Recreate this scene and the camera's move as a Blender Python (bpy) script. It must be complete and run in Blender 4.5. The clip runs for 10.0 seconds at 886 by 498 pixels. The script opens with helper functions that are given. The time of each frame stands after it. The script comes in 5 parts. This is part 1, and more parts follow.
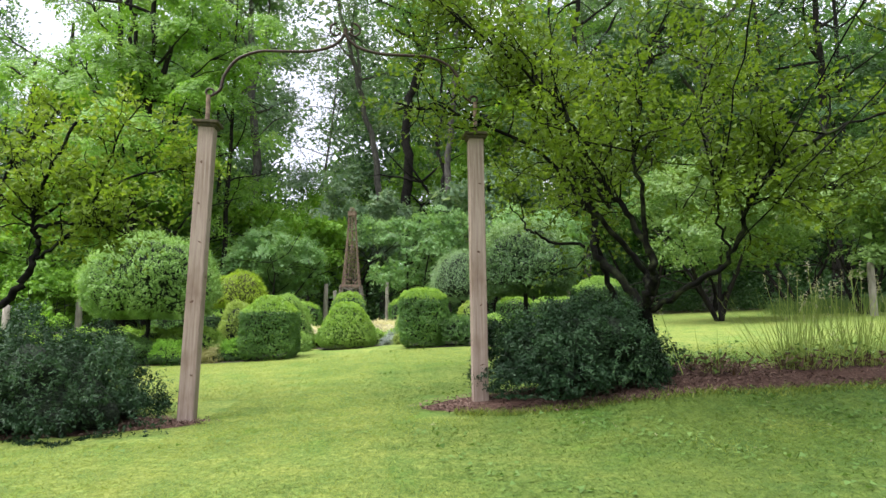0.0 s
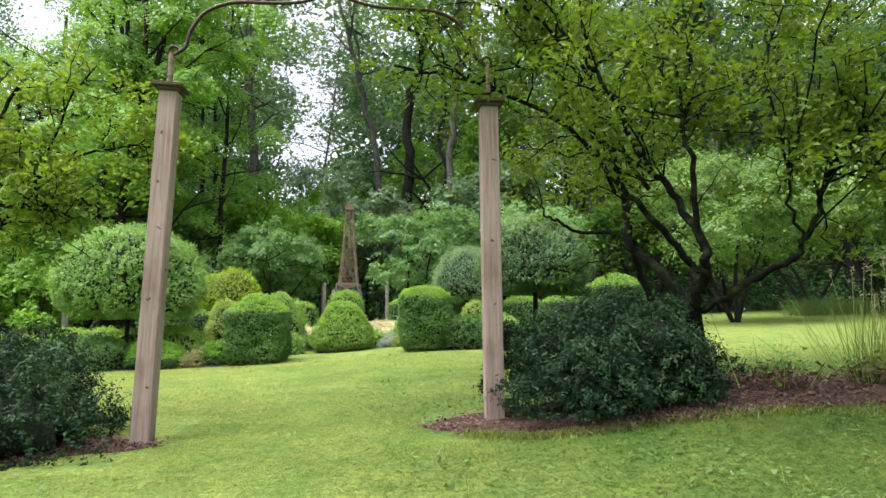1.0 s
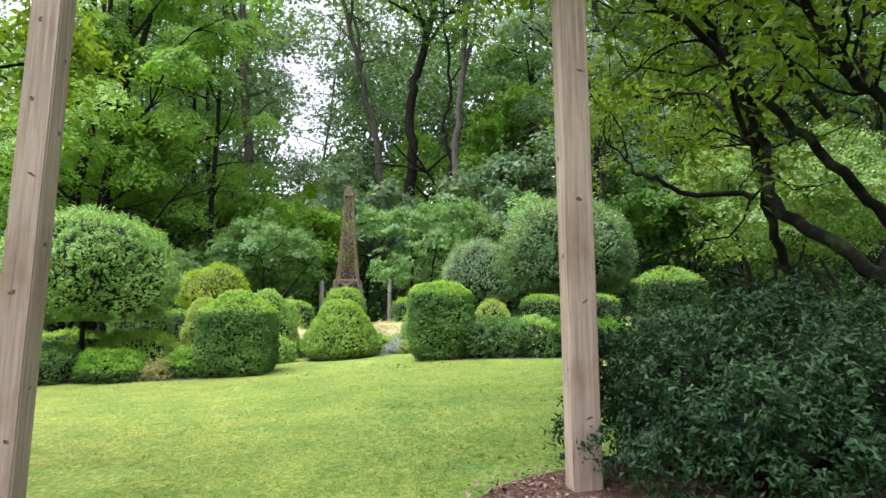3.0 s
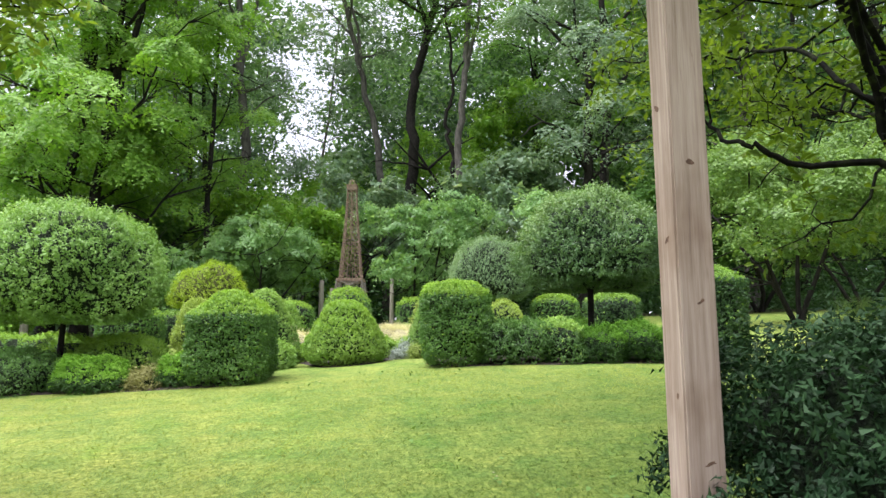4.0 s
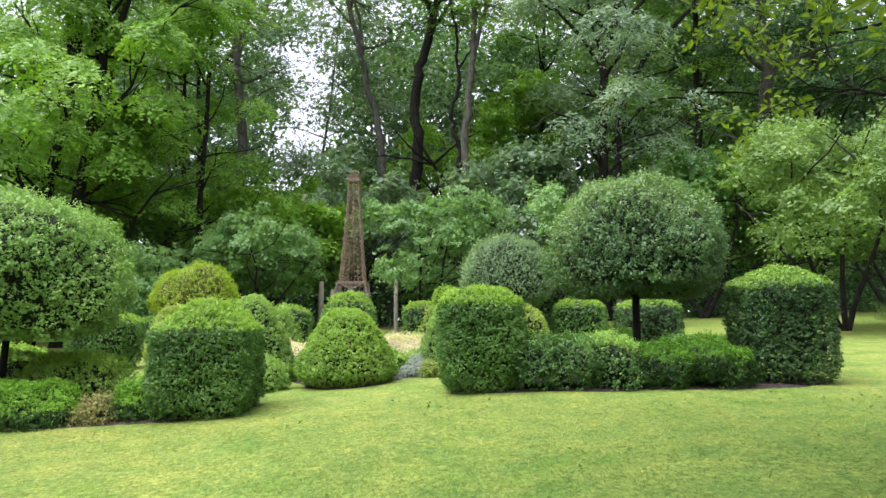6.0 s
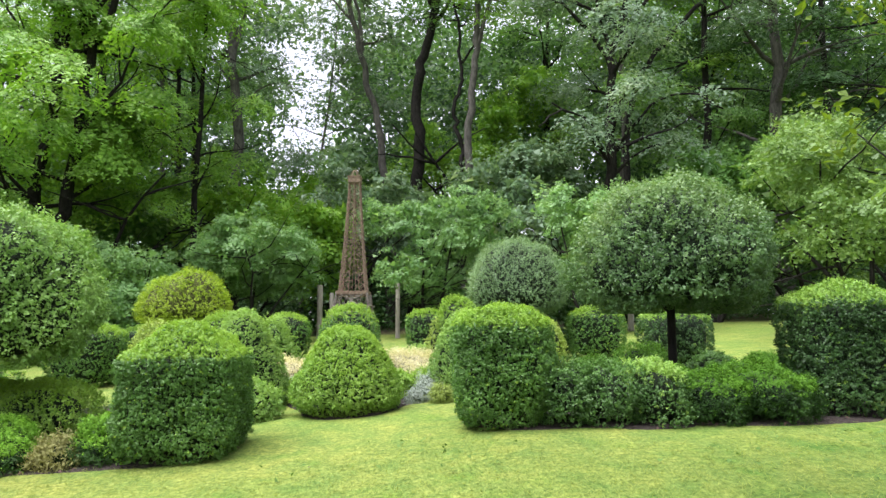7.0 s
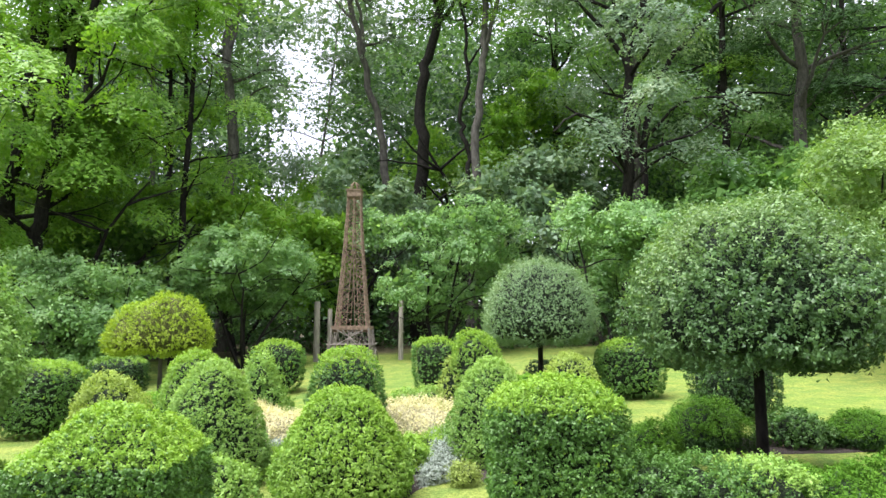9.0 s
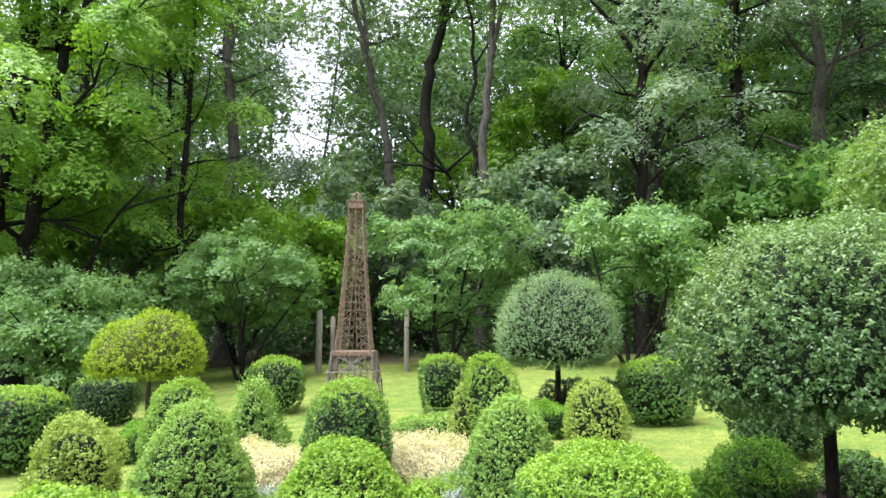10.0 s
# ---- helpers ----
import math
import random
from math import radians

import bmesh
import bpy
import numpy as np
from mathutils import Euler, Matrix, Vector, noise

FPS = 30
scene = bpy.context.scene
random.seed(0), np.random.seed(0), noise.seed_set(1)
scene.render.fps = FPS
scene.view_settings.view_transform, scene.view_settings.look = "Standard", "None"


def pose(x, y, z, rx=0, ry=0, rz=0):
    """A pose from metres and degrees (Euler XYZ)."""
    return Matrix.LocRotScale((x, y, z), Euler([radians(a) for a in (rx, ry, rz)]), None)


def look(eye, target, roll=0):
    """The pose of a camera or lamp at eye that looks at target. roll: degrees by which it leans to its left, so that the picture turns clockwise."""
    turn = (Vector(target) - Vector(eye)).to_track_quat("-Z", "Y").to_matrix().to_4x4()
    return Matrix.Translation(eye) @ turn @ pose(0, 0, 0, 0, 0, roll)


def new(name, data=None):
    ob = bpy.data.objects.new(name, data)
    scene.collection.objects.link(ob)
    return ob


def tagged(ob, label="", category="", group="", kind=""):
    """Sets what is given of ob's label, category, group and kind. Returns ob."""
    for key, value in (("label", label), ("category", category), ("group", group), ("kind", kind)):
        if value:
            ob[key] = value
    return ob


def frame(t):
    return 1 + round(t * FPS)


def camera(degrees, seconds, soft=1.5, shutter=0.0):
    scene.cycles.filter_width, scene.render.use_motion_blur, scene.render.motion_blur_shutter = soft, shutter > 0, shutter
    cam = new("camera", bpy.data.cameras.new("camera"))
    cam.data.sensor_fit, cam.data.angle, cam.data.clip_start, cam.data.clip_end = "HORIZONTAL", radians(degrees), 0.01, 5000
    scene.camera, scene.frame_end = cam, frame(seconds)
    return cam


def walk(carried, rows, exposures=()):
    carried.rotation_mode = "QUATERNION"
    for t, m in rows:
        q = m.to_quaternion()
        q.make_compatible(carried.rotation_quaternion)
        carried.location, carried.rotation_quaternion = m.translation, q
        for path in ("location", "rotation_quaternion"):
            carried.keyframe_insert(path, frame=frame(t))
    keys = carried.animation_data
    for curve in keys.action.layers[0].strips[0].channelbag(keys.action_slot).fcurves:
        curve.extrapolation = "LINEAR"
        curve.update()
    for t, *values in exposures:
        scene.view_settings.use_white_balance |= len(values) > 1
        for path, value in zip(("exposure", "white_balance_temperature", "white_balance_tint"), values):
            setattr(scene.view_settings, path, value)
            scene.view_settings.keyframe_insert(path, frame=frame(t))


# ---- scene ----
# camera: seconds, x, y, z, tilt, roll, turn
cam = camera(69.51, 10.0, soft=1.5)
PATH = [
    (0, 0.000, -0.000, 0.840, 96.48, 0.08, -0.05),
    (0.5, -0.016, 0.462, 0.846, 96.51, 0.02, 0.03),
    (1, -0.045, 0.948, 0.854, 96.49, -0.04, 0.03),
    (1.5, -0.074, 1.438, 0.858, 96.54, -0.12, 0.06),
    (2, -0.129, 1.919, 0.876, 96.44, -0.09, -0.02),
    (2.5, -0.215, 2.393, 0.886, 96.45, -0.11, 0.03),
    (4, -0.537, 3.671, 0.922, 96.49, 0.02, -0.15),
    (4.5, -0.637, 4.064, 0.950, 96.48, 0.00, -0.27),
    (5, -0.693, 4.455, 0.994, 96.42, 0.01, -0.16),
    (5.5, -0.711, 4.778, 1.022, 96.43, 0.02, -0.03),
    (7, -0.906, 6.033, 1.327, 96.25, 0.16, -0.07),
    (7.5, -0.957, 6.452, 1.429, 96.45, 0.01, 0.10),
    (8, -1.003, 6.861, 1.541, 96.60, 0.01, 0.08),
    (8.5, -1.052, 7.256, 1.677, 96.60, -0.01, -0.02),
    (9, -1.113, 7.617, 1.815, 96.67, -0.01, -0.04),
    (9.5, -1.171, 8.003, 1.974, 96.60, 0.00, 0.01),
    (10, -1.194, 8.422, 2.135, 96.62, 0.03, 0.38),
]
walk(cam, [(t, pose(*row)) for t, *row in PATH], [(0.0, -0.06), (2.5, 0.08), (4.0, 0.05), (5.5, -0.04), (8.0, 0.18), (10.0, 0.3)])

# ---- light: bright overcast sky, weak wide sun from the upper left behind the camera ----
world = bpy.data.worlds.new("overcast_sky")
world.use_nodes = True
scene.world = world
wn, wl = world.node_tree.nodes, world.node_tree.links
sky = wn.new("ShaderNodeTexSky")
sky.sky_type, sky.sun_disc = "NISHITA", False
sky.sun_elevation, sky.sun_rotation = radians(69), radians(-106)
sky.dust_density, sky.air_density = 4.0, 1.0
veil = wn.new("ShaderNodeMix")
veil.data_type = "RGBA"
veil.inputs[0].default_value = 0.72
veil.inputs[7].default_value = (10.2, 10.0, 11.8, 1)
wl.new(sky.outputs[0], veil.inputs[6])
wl.new(veil.outputs[2], wn["Background"].inputs[0])
wn["Background"].inputs[1].default_value = 0.17
sun = new("sun", bpy.data.lights.new("sun", "SUN"))
sun.data.energy, sun.data.angle, sun.data.color = 11.0, radians(60), (0.98, 0.945, 1.0)
sun.matrix_world = look((-5.1, 2.5, 14), (0, 4, 0))


# ---- materials ----
def base_mat(name):
    m = bpy.data.materials.new(name)
    m.use_nodes = True
    return m, m.node_tree.nodes, m.node_tree.links, m.node_tree.nodes["Principled BSDF"]


def ramp(nodes, stops):
    r = nodes.new("ShaderNodeValToRGB")
    e = r.color_ramp.elements
    while len(e) < len(stops):
        e.new(0.5)
    for k, (p, c) in zip(e, stops):
        k.position, k.color = p, (*c, 1)
    return r


def noise_tex(nodes, links, scale, detail=4.0, rough=0.6, coord="Object", stretch=None):
    tc = nodes.new("ShaderNodeTexCoord")
    n = nodes.new("ShaderNodeTexNoise")
    n.inputs["Scale"].default_value, n.inputs["Detail"].default_value, n.inputs["Roughness"].default_value = scale, detail, rough
    if stretch:
        mp = nodes.new("ShaderNodeMapping")
        mp.inputs["Scale"].default_value = stretch
        links.new(tc.outputs[coord], mp.inputs[0])
        links.new(mp.outputs[0], n.inputs["Vector"])
    else:
        links.new(tc.outputs[coord], n.inputs["Vector"])
    return n


def mix_colour(nodes, links, a, b, fac, mode="MIX"):
    m = nodes.new("ShaderNodeMix")
    m.data_type, m.blend_type = "RGBA", mode
    for sock, v in ((m.inputs[0], fac), (m.inputs[6], a), (m.inputs[7], b)):
        if isinstance(v, (int, float)):
            sock.default_value = v
        elif isinstance(v, tuple):
            sock.default_value = (*v, 1)
        else:
            links.new(v, sock)
    return m.outputs[2]


def bump(nodes, links, height, bsdf, strength=0.4, distance=0.01):
    b = nodes.new("ShaderNodeBump")
    b.inputs["Strength"].default_value, b.inputs["Distance"].default_value = strength, distance
    links.new(height, b.inputs["Height"])
    links.new(b.outputs[0], bsdf.inputs["Normal"])


def leaf_mat(name, dark, mid, light, rough=0.5, through_light=0.3, patch=0.8, gloss=0.2, own=0.34):
    """Leaves: each leaf its own tone, broad patches of tone, some light passes through."""
    m, n, l, b = base_mat(name)
    geo = n.new("ShaderNodeNewGeometry")
    r = ramp(n, [(0.0, dark), (0.5, mid), (1.0, light)])
    big = noise_tex(n, l, patch, 2.0)
    mm = n.new("ShaderNodeMath")
    mm.operation = "MULTIPLY_ADD"
    mm.inputs[1].default_value = own
    l.new(geo.outputs["Random Per Island"], mm.inputs[0])
    sub = n.new("ShaderNodeMath")
    sub.operation = "MULTIPLY_ADD"
    sub.inputs[1].default_value, sub.inputs[2].default_value = 1.1, -0.3
    l.new(big.outputs[0], sub.inputs[0])
    l.new(sub.outputs[0], mm.inputs[2])
    l.new(mm.outputs[0], r.inputs[0])
    l.new(r.outputs[0], b.inputs["Base Color"])
    b.inputs["Roughness"].default_value = rough
    b.inputs["Specular IOR Level"].default_value = gloss
    tr = n.new("ShaderNodeBsdfTranslucent")
    warm = mix_colour(n, l, r.outputs[0], (1.15, 1.15, 0.6), 1.0, "MULTIPLY")
    l.new(warm, tr.inputs[0])
    mx = n.new("ShaderNodeMixShader")
    mx.inputs[0].default_value = through_light
    l.new(b.outputs[0], mx.inputs[1])
    l.new(tr.outputs[0], mx.inputs[2])
    l.new(mx.outputs[0], n["Material Output"].inputs[0])
    return m


def rough_mat(name, stops, scale, rough=0.85, detail=5.0, bump_strength=0.5, bump_distance=0.01, stretch=None, metal=0.0):
    m, n, l, b = base_mat(name)
    t = noise_tex(n, l, scale, detail, 0.65, stretch=stretch)
    r = ramp(n, stops)
    l.new(t.outputs[0], r.inputs[0])
    l.new(r.outputs[0], b.inputs["Base Color"])
    b.inputs["Roughness"].default_value, b.inputs["Metallic"].default_value = rough, metal
    b.inputs["Specular IOR Level"].default_value = 0.25 if "bark" not in name else 0.08
    bump(n, l, t.outputs[0], b, bump_strength, bump_distance)
    return m


def lawn_mat():
    """Mown grass with clover: fine blade grain, mid mottling, broad tone; leaf litter under the wood."""
    m, n, l, b = base_mat("lawn")
    fine = noise_tex(n, l, 60.0, 4.0, 0.7, stretch=(1.0, 0.45, 1.0))
    midn = noise_tex(n, l, 3.0, 4.0)
    broad = noise_tex(n, l, 0.35, 3.0)
    a = ramp(n, [(0.28, (0.066, 0.099, 0.019)), (0.5, (0.142, 0.192, 0.043)), (0.74, (0.222, 0.268, 0.075))])
    l.new(fine.outputs[0], a.inputs[0])
    c = ramp(n, [(0.35, (0.70, 0.84, 0.78)), (0.65, (1.2, 1.1, 1.05))])
    l.new(midn.outputs[0], c.inputs[0])
    d = ramp(n, [(0.35, (0.95, 1.03, 0.92)), (0.65, (1.2, 1.12, 1.12))])
    l.new(broad.outputs[0], d.inputs[0])
    tuft = noise_tex(n, l, 21.0, 5.0, 0.65)
    e = ramp(n, [(0.34, (0.62, 0.70, 0.60)), (0.5, (0.95, 0.96, 0.95)), (0.66, (1.3, 1.23, 1.28))])
    l.new(tuft.outputs[0], e.inputs[0])
    col = mix_colour(n, l, a.outputs[0], c.outputs[0], 1.0, "MULTIPLY")
    col = mix_colour(n, l, col, e.outputs[0], 1.0, "MULTIPLY")
    col = mix_colour(n, l, col, d.outputs[0], 1.0, "MULTIPLY")
    patch = noise_tex(n, l, 1.6, 6.0, 0.7)
    straw = ramp(n, [(0.30, (0.70, 0.90, 0.62)), (0.46, (1.0, 1.0, 1.0)), (0.58, (1.02, 1.0, 1.0)), (0.72, (1.16, 1.06, 1.08))])
    l.new(patch.outputs[0], straw.inputs[0])
    col = mix_colour(n, l, col, straw.outputs[0], 1.0, "MULTIPLY")
    # the turf turns from pale mown grass to darker, moss-green clover toward one side, in uneven patches, with the
    # trees' shade painted into the tone
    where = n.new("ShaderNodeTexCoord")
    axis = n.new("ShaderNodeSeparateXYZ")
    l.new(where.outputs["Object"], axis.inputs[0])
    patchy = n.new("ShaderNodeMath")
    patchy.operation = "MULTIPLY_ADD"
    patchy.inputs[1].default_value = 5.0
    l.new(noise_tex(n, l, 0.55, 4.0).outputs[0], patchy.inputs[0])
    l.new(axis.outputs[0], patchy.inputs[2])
    sward_shade = n.new("ShaderNodeMapRange")
    sward_shade.inputs[1].default_value, sward_shade.inputs[2].default_value = 0.2, 4.4
    l.new(patchy.outputs[0], sward_shade.inputs[0])
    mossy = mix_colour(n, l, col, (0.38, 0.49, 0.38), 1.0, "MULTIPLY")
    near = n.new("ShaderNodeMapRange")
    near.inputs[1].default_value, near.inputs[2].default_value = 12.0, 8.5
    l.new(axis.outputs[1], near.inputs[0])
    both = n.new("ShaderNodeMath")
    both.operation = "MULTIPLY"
    l.new(sward_shade.outputs[0], both.inputs[0])
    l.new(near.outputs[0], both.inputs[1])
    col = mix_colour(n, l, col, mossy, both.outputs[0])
    litter = ramp(n, [(0.3, (0.02, 0.02, 0.01)), (0.7, (0.07, 0.06, 0.03))])
    l.new(midn.outputs[0], litter.inputs[0])
    tc = n.new("ShaderNodeTexCoord")
    sep = n.new("ShaderNodeSeparateXYZ")
    l.new(tc.outputs["Object"], sep.inputs[0])
    wob = n.new("ShaderNodeMath")
    wob.operation = "MULTIPLY_ADD"
    wob.inputs[1].default_value = 8.0
    l.new(broad.outputs[0], wob.inputs[0])
    l.new(sep.outputs[1], wob.inputs[2])
    edge = n.new("ShaderNodeMapRange")
    edge.inputs[1].default_value, edge.inputs[2].default_value = 34.5, 36.5
    l.new(wob.outputs[0], edge.inputs[0])
    col = mix_colour(n, l, col, litter.outputs[0], edge.outputs[0])
    l.new(col, b.inputs["Base Color"])
    b.inputs["Roughness"].default_value = 0.9
    b.inputs["Specular IOR Level"].default_value = 0.15
    bump(n, l, fine.outputs[0], b, 0.8, 0.03)
    return m


def wood_mat():
    """Weathered softwood: long grain, dark knots, grey streaks."""
    m, n, l, b = base_mat("weathered_wood")
    grain = noise_tex(n, l, 9.0, 7.0, 0.65, stretch=(6.0, 6.0, 0.22))
    r = ramp(n, [(0.25, (0.165, 0.128, 0.1)), (0.5, (0.265, 0.217, 0.178)), (0.8, (0.385, 0.338, 0.288))])
    l.new(grain.outputs[0], r.inputs[0])
    blot = noise_tex(n, l, 1.7, 4.0, 0.65, stretch=(1, 1, 0.7))
    r2 = ramp(n, [(0.32, (0.66, 0.56, 0.49)), (0.48, (0.98, 0.94, 0.91)), (0.7, (1.18, 1.15, 1.14))])
    l.new(blot.outputs[0], r2.inputs[0])
    col = mix_colour(n, l, r.outputs[0], r2.outputs[0], 1.0, "MULTIPLY")
    # drying cracks along the grain
    crack = noise_tex(n, l, 7.0, 2.0, 0.5, stretch=(5.0, 5.0, 0.12))
    r3 = ramp(n, [(0.490, (1, 1, 1)), (0.498, (0.6, 0.56, 0.53)), (0.502, (0.6, 0.56, 0.53)), (0.510, (1, 1, 1))])
    l.new(crack.outputs[0], r3.inputs[0])
    col = mix_colour(n, l, col, mix_colour(n, l, col, r3.outputs[0], 1.0, "MULTIPLY"), blot.outputs[0])
    l.new(col, b.inputs["Base Color"])
    b.inputs["Roughness"].default_value = 0.8
    b.inputs["Specular IOR Level"].default_value = 0.2
    bump(n, l, grain.outputs[0], b, 0.3, 0.004)
    return m


LAWN = lawn_mat()
WOOD = wood_mat()
KNOT = rough_mat("wood_knot", [(0.3, (0.05, 0.03, 0.02)), (0.7, (0.15, 0.09, 0.06))], 60)
CAP = rough_mat("mossy_cap", [(0.3, (0.035, 0.03, 0.02)), (0.7, (0.10, 0.085, 0.05))], 25)
IRON = rough_mat("wrought_iron", [(0.35, (0.02, 0.018, 0.016)), (0.7, (0.07, 0.045, 0.03))], 40, 0.55, metal=0.6)
RUST = rough_mat("rusty_iron", [(0.3, (0.09, 0.063, 0.042)), (0.55, (0.19, 0.14, 0.095)), (0.8, (0.33, 0.262, 0.19))], 30, 0.75, metal=0.1)
GREY_IRON = rough_mat("weathered_grey_iron", [(0.3, (0.10, 0.088, 0.07)), (0.55, (0.18, 0.163, 0.135)), (0.8, (0.29, 0.272, 0.235))], 30, 0.75, metal=0.1)
BARK = rough_mat("dark_bark", [(0.3, (0.006, 0.0056, 0.005)), (0.7, (0.028, 0.026, 0.022))], 14, stretch=(1, 1, 0.3), bump_distance=0.03)
BARK_GREY = rough_mat("grey_bark", [(0.3, (0.035, 0.033, 0.029)), (0.7, (0.12, 0.115, 0.10))], 9, stretch=(1, 1, 0.3), bump_distance=0.03)
BARK_MOSS = rough_mat("lichen_bark", [(0.3, (0.002, 0.002, 0.0016)), (0.52, (0.006, 0.0064, 0.004)), (0.72, (0.03, 0.04, 0.014))], 12, bump_distance=0.02)
FENCE = rough_mat("grey_fence_wood", [(0.3, (0.14, 0.13, 0.10)), (0.7, (0.30, 0.28, 0.23))], 12, stretch=(1, 1, 0.2))
MULCH = rough_mat("bark_mulch", [(0.3, (0.024, 0.014, 0.010)), (0.55, (0.075, 0.045, 0.033)), (0.8, (0.17, 0.11, 0.085))], 45, 0.95, 6, 1.0, 0.03)
SOIL = rough_mat("dark_garden_soil", [(0.3, (0.012, 0.010, 0.008)), (0.55, (0.04, 0.032, 0.026)), (0.8, (0.10, 0.085, 0.07))], 45, 0.95, 6, 1.0, 0.03)
CHIP = leaf_mat("mulch_chip", (0.03, 0.018, 0.013), (0.10, 0.064, 0.048), (0.32, 0.235, 0.185), 0.9, 0.0)
# the dark green ramps put the shade within the foliage into the colour
TWIGS_SHADED = rough_mat("shaded_inner_twigs", [(0.40, (0.004, 0.007, 0.003)), (0.52, (0.011, 0.021, 0.007)), (0.66, (0.028, 0.052, 0.015))], 42, bump_strength=1.0, bump_distance=0.03)
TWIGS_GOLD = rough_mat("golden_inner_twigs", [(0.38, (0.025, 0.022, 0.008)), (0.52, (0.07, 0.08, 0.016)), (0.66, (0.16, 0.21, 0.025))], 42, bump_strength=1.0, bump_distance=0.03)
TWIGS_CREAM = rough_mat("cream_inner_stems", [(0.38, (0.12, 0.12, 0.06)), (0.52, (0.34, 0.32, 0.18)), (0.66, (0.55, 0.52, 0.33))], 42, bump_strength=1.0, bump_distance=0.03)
TWIGS_DEEP_SHADE = rough_mat("deep_shaded_inner_twigs", [(0.40, (0.004, 0.008, 0.003)), (0.52, (0.012, 0.024, 0.010)), (0.66, (0.03, 0.055, 0.02))], 42, bump_strength=1.0, bump_distance=0.03)
BOX = leaf_mat("boxwood_leaf", (0.035, 0.092, 0.018), (0.09, 0.2, 0.038), (0.21, 0.36, 0.085), 0.42, 0.24, 0.8, 0.3)
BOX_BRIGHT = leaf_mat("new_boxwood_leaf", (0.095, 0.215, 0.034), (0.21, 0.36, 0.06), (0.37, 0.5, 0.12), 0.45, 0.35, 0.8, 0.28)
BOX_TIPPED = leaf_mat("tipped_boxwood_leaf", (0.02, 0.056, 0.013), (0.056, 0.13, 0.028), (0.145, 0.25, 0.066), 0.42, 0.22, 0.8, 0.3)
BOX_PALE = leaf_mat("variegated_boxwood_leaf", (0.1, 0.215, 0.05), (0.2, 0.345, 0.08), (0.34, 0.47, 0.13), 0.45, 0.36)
BOX_FRESH_LIT = leaf_mat("lit_fresh_shoot", (0.13, 0.26, 0.032), (0.23, 0.39, 0.05), (0.36, 0.5, 0.09), 0.45, 0.4, 0.8, 0.25)
JUNIPER_LIT = leaf_mat("lit_fresh_juniper_tip", (0.075, 0.2, 0.016), (0.155, 0.33, 0.03), (0.26, 0.44, 0.05), 0.55, 0.26, 1.2, 0.15)
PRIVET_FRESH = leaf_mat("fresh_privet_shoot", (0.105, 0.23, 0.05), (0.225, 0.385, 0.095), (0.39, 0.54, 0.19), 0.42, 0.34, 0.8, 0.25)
PRIVET_TIP = leaf_mat("privet_tip", (0.07, 0.15, 0.046), (0.155, 0.265, 0.085), (0.29, 0.4, 0.17), 0.4, 0.36, 0.8, 0.35)
BOX_DARK = leaf_mat("dark_boxwood_leaf", (0.018, 0.05, 0.014), (0.05, 0.115, 0.03), (0.13, 0.22, 0.066), 0.42, 0.3, 0.8, 0.3)
BOX_YELLOW = leaf_mat("yellow_edged_boxwood_leaf", (0.16, 0.25, 0.05), (0.31, 0.42, 0.09), (0.47, 0.56, 0.17), 0.45, 0.36)
BOX_HEDGE = leaf_mat("hedge_boxwood_leaf", (0.02, 0.056, 0.013), (0.056, 0.13, 0.028), (0.145, 0.25, 0.066), 0.42, 0.22, 0.8, 0.3)
YEW = leaf_mat("yew_needle", (0.005, 0.016, 0.006), (0.013, 0.035, 0.013), (0.038, 0.078, 0.03), 0.5, 0.1, 0.8, 0.12)
PRIVET = leaf_mat("privet_leaf", (0.042, 0.1, 0.034), (0.105, 0.2, 0.068), (0.225, 0.335, 0.145), 0.38, 0.36, 0.8, 0.35)
PRIVET_PALE = leaf_mat("silvery_privet_leaf", (0.085, 0.165, 0.07), (0.18, 0.295, 0.13), (0.33, 0.43, 0.24), 0.4, 0.34, 0.8, 0.35)
GOLDEN = leaf_mat("golden_privet_leaf", (0.149, 0.218, 0.023), (0.276, 0.391, 0.0345), (0.437, 0.552, 0.069), 0.5, 0.35)
GOLDEN_FRESH = leaf_mat("fresh_golden_shoot", (0.165, 0.265, 0.02), (0.275, 0.41, 0.03), (0.41, 0.54, 0.055), 0.5, 0.36)
# juniper side leaves hold shade in their colour, the paired tips top light
JUNIPER = leaf_mat("shaded_mossy_juniper", (0.009, 0.03, 0.005), (0.024, 0.066, 0.010), (0.06, 0.135, 0.02), 0.55, 0.2)
JUNIPER_DEEP = leaf_mat("shaded_deep_green_juniper", (0.007, 0.025, 0.004), (0.019, 0.055, 0.008), (0.05, 0.115, 0.017), 0.55, 0.18)
JUNIPER_DEEP_LIT = leaf_mat("lit_deep_green_juniper_tip", (0.035, 0.105, 0.009), (0.08, 0.19, 0.016), (0.15, 0.29, 0.03), 0.55, 0.22, 1.2, 0.12)
CREAM = leaf_mat("cream_spurge", (0.42, 0.41, 0.21), (0.59, 0.56, 0.33), (0.74, 0.71, 0.49), 0.6, 0.3)
OLIVE = leaf_mat("olive_tan_leaf", (0.14, 0.15, 0.05), (0.25, 0.25, 0.09), (0.38, 0.36, 0.16), 0.6, 0.25)
SILVER = leaf_mat("silver_leaf", (0.13, 0.17, 0.125), (0.27, 0.32, 0.265), (0.45, 0.5, 0.44), 0.7, 0.1)
LEAF_APPLE = leaf_mat("crabapple_leaf", (0.05, 0.09, 0.010), (0.11, 0.182, 0.018), (0.22, 0.30, 0.036), 0.45, 0.45)
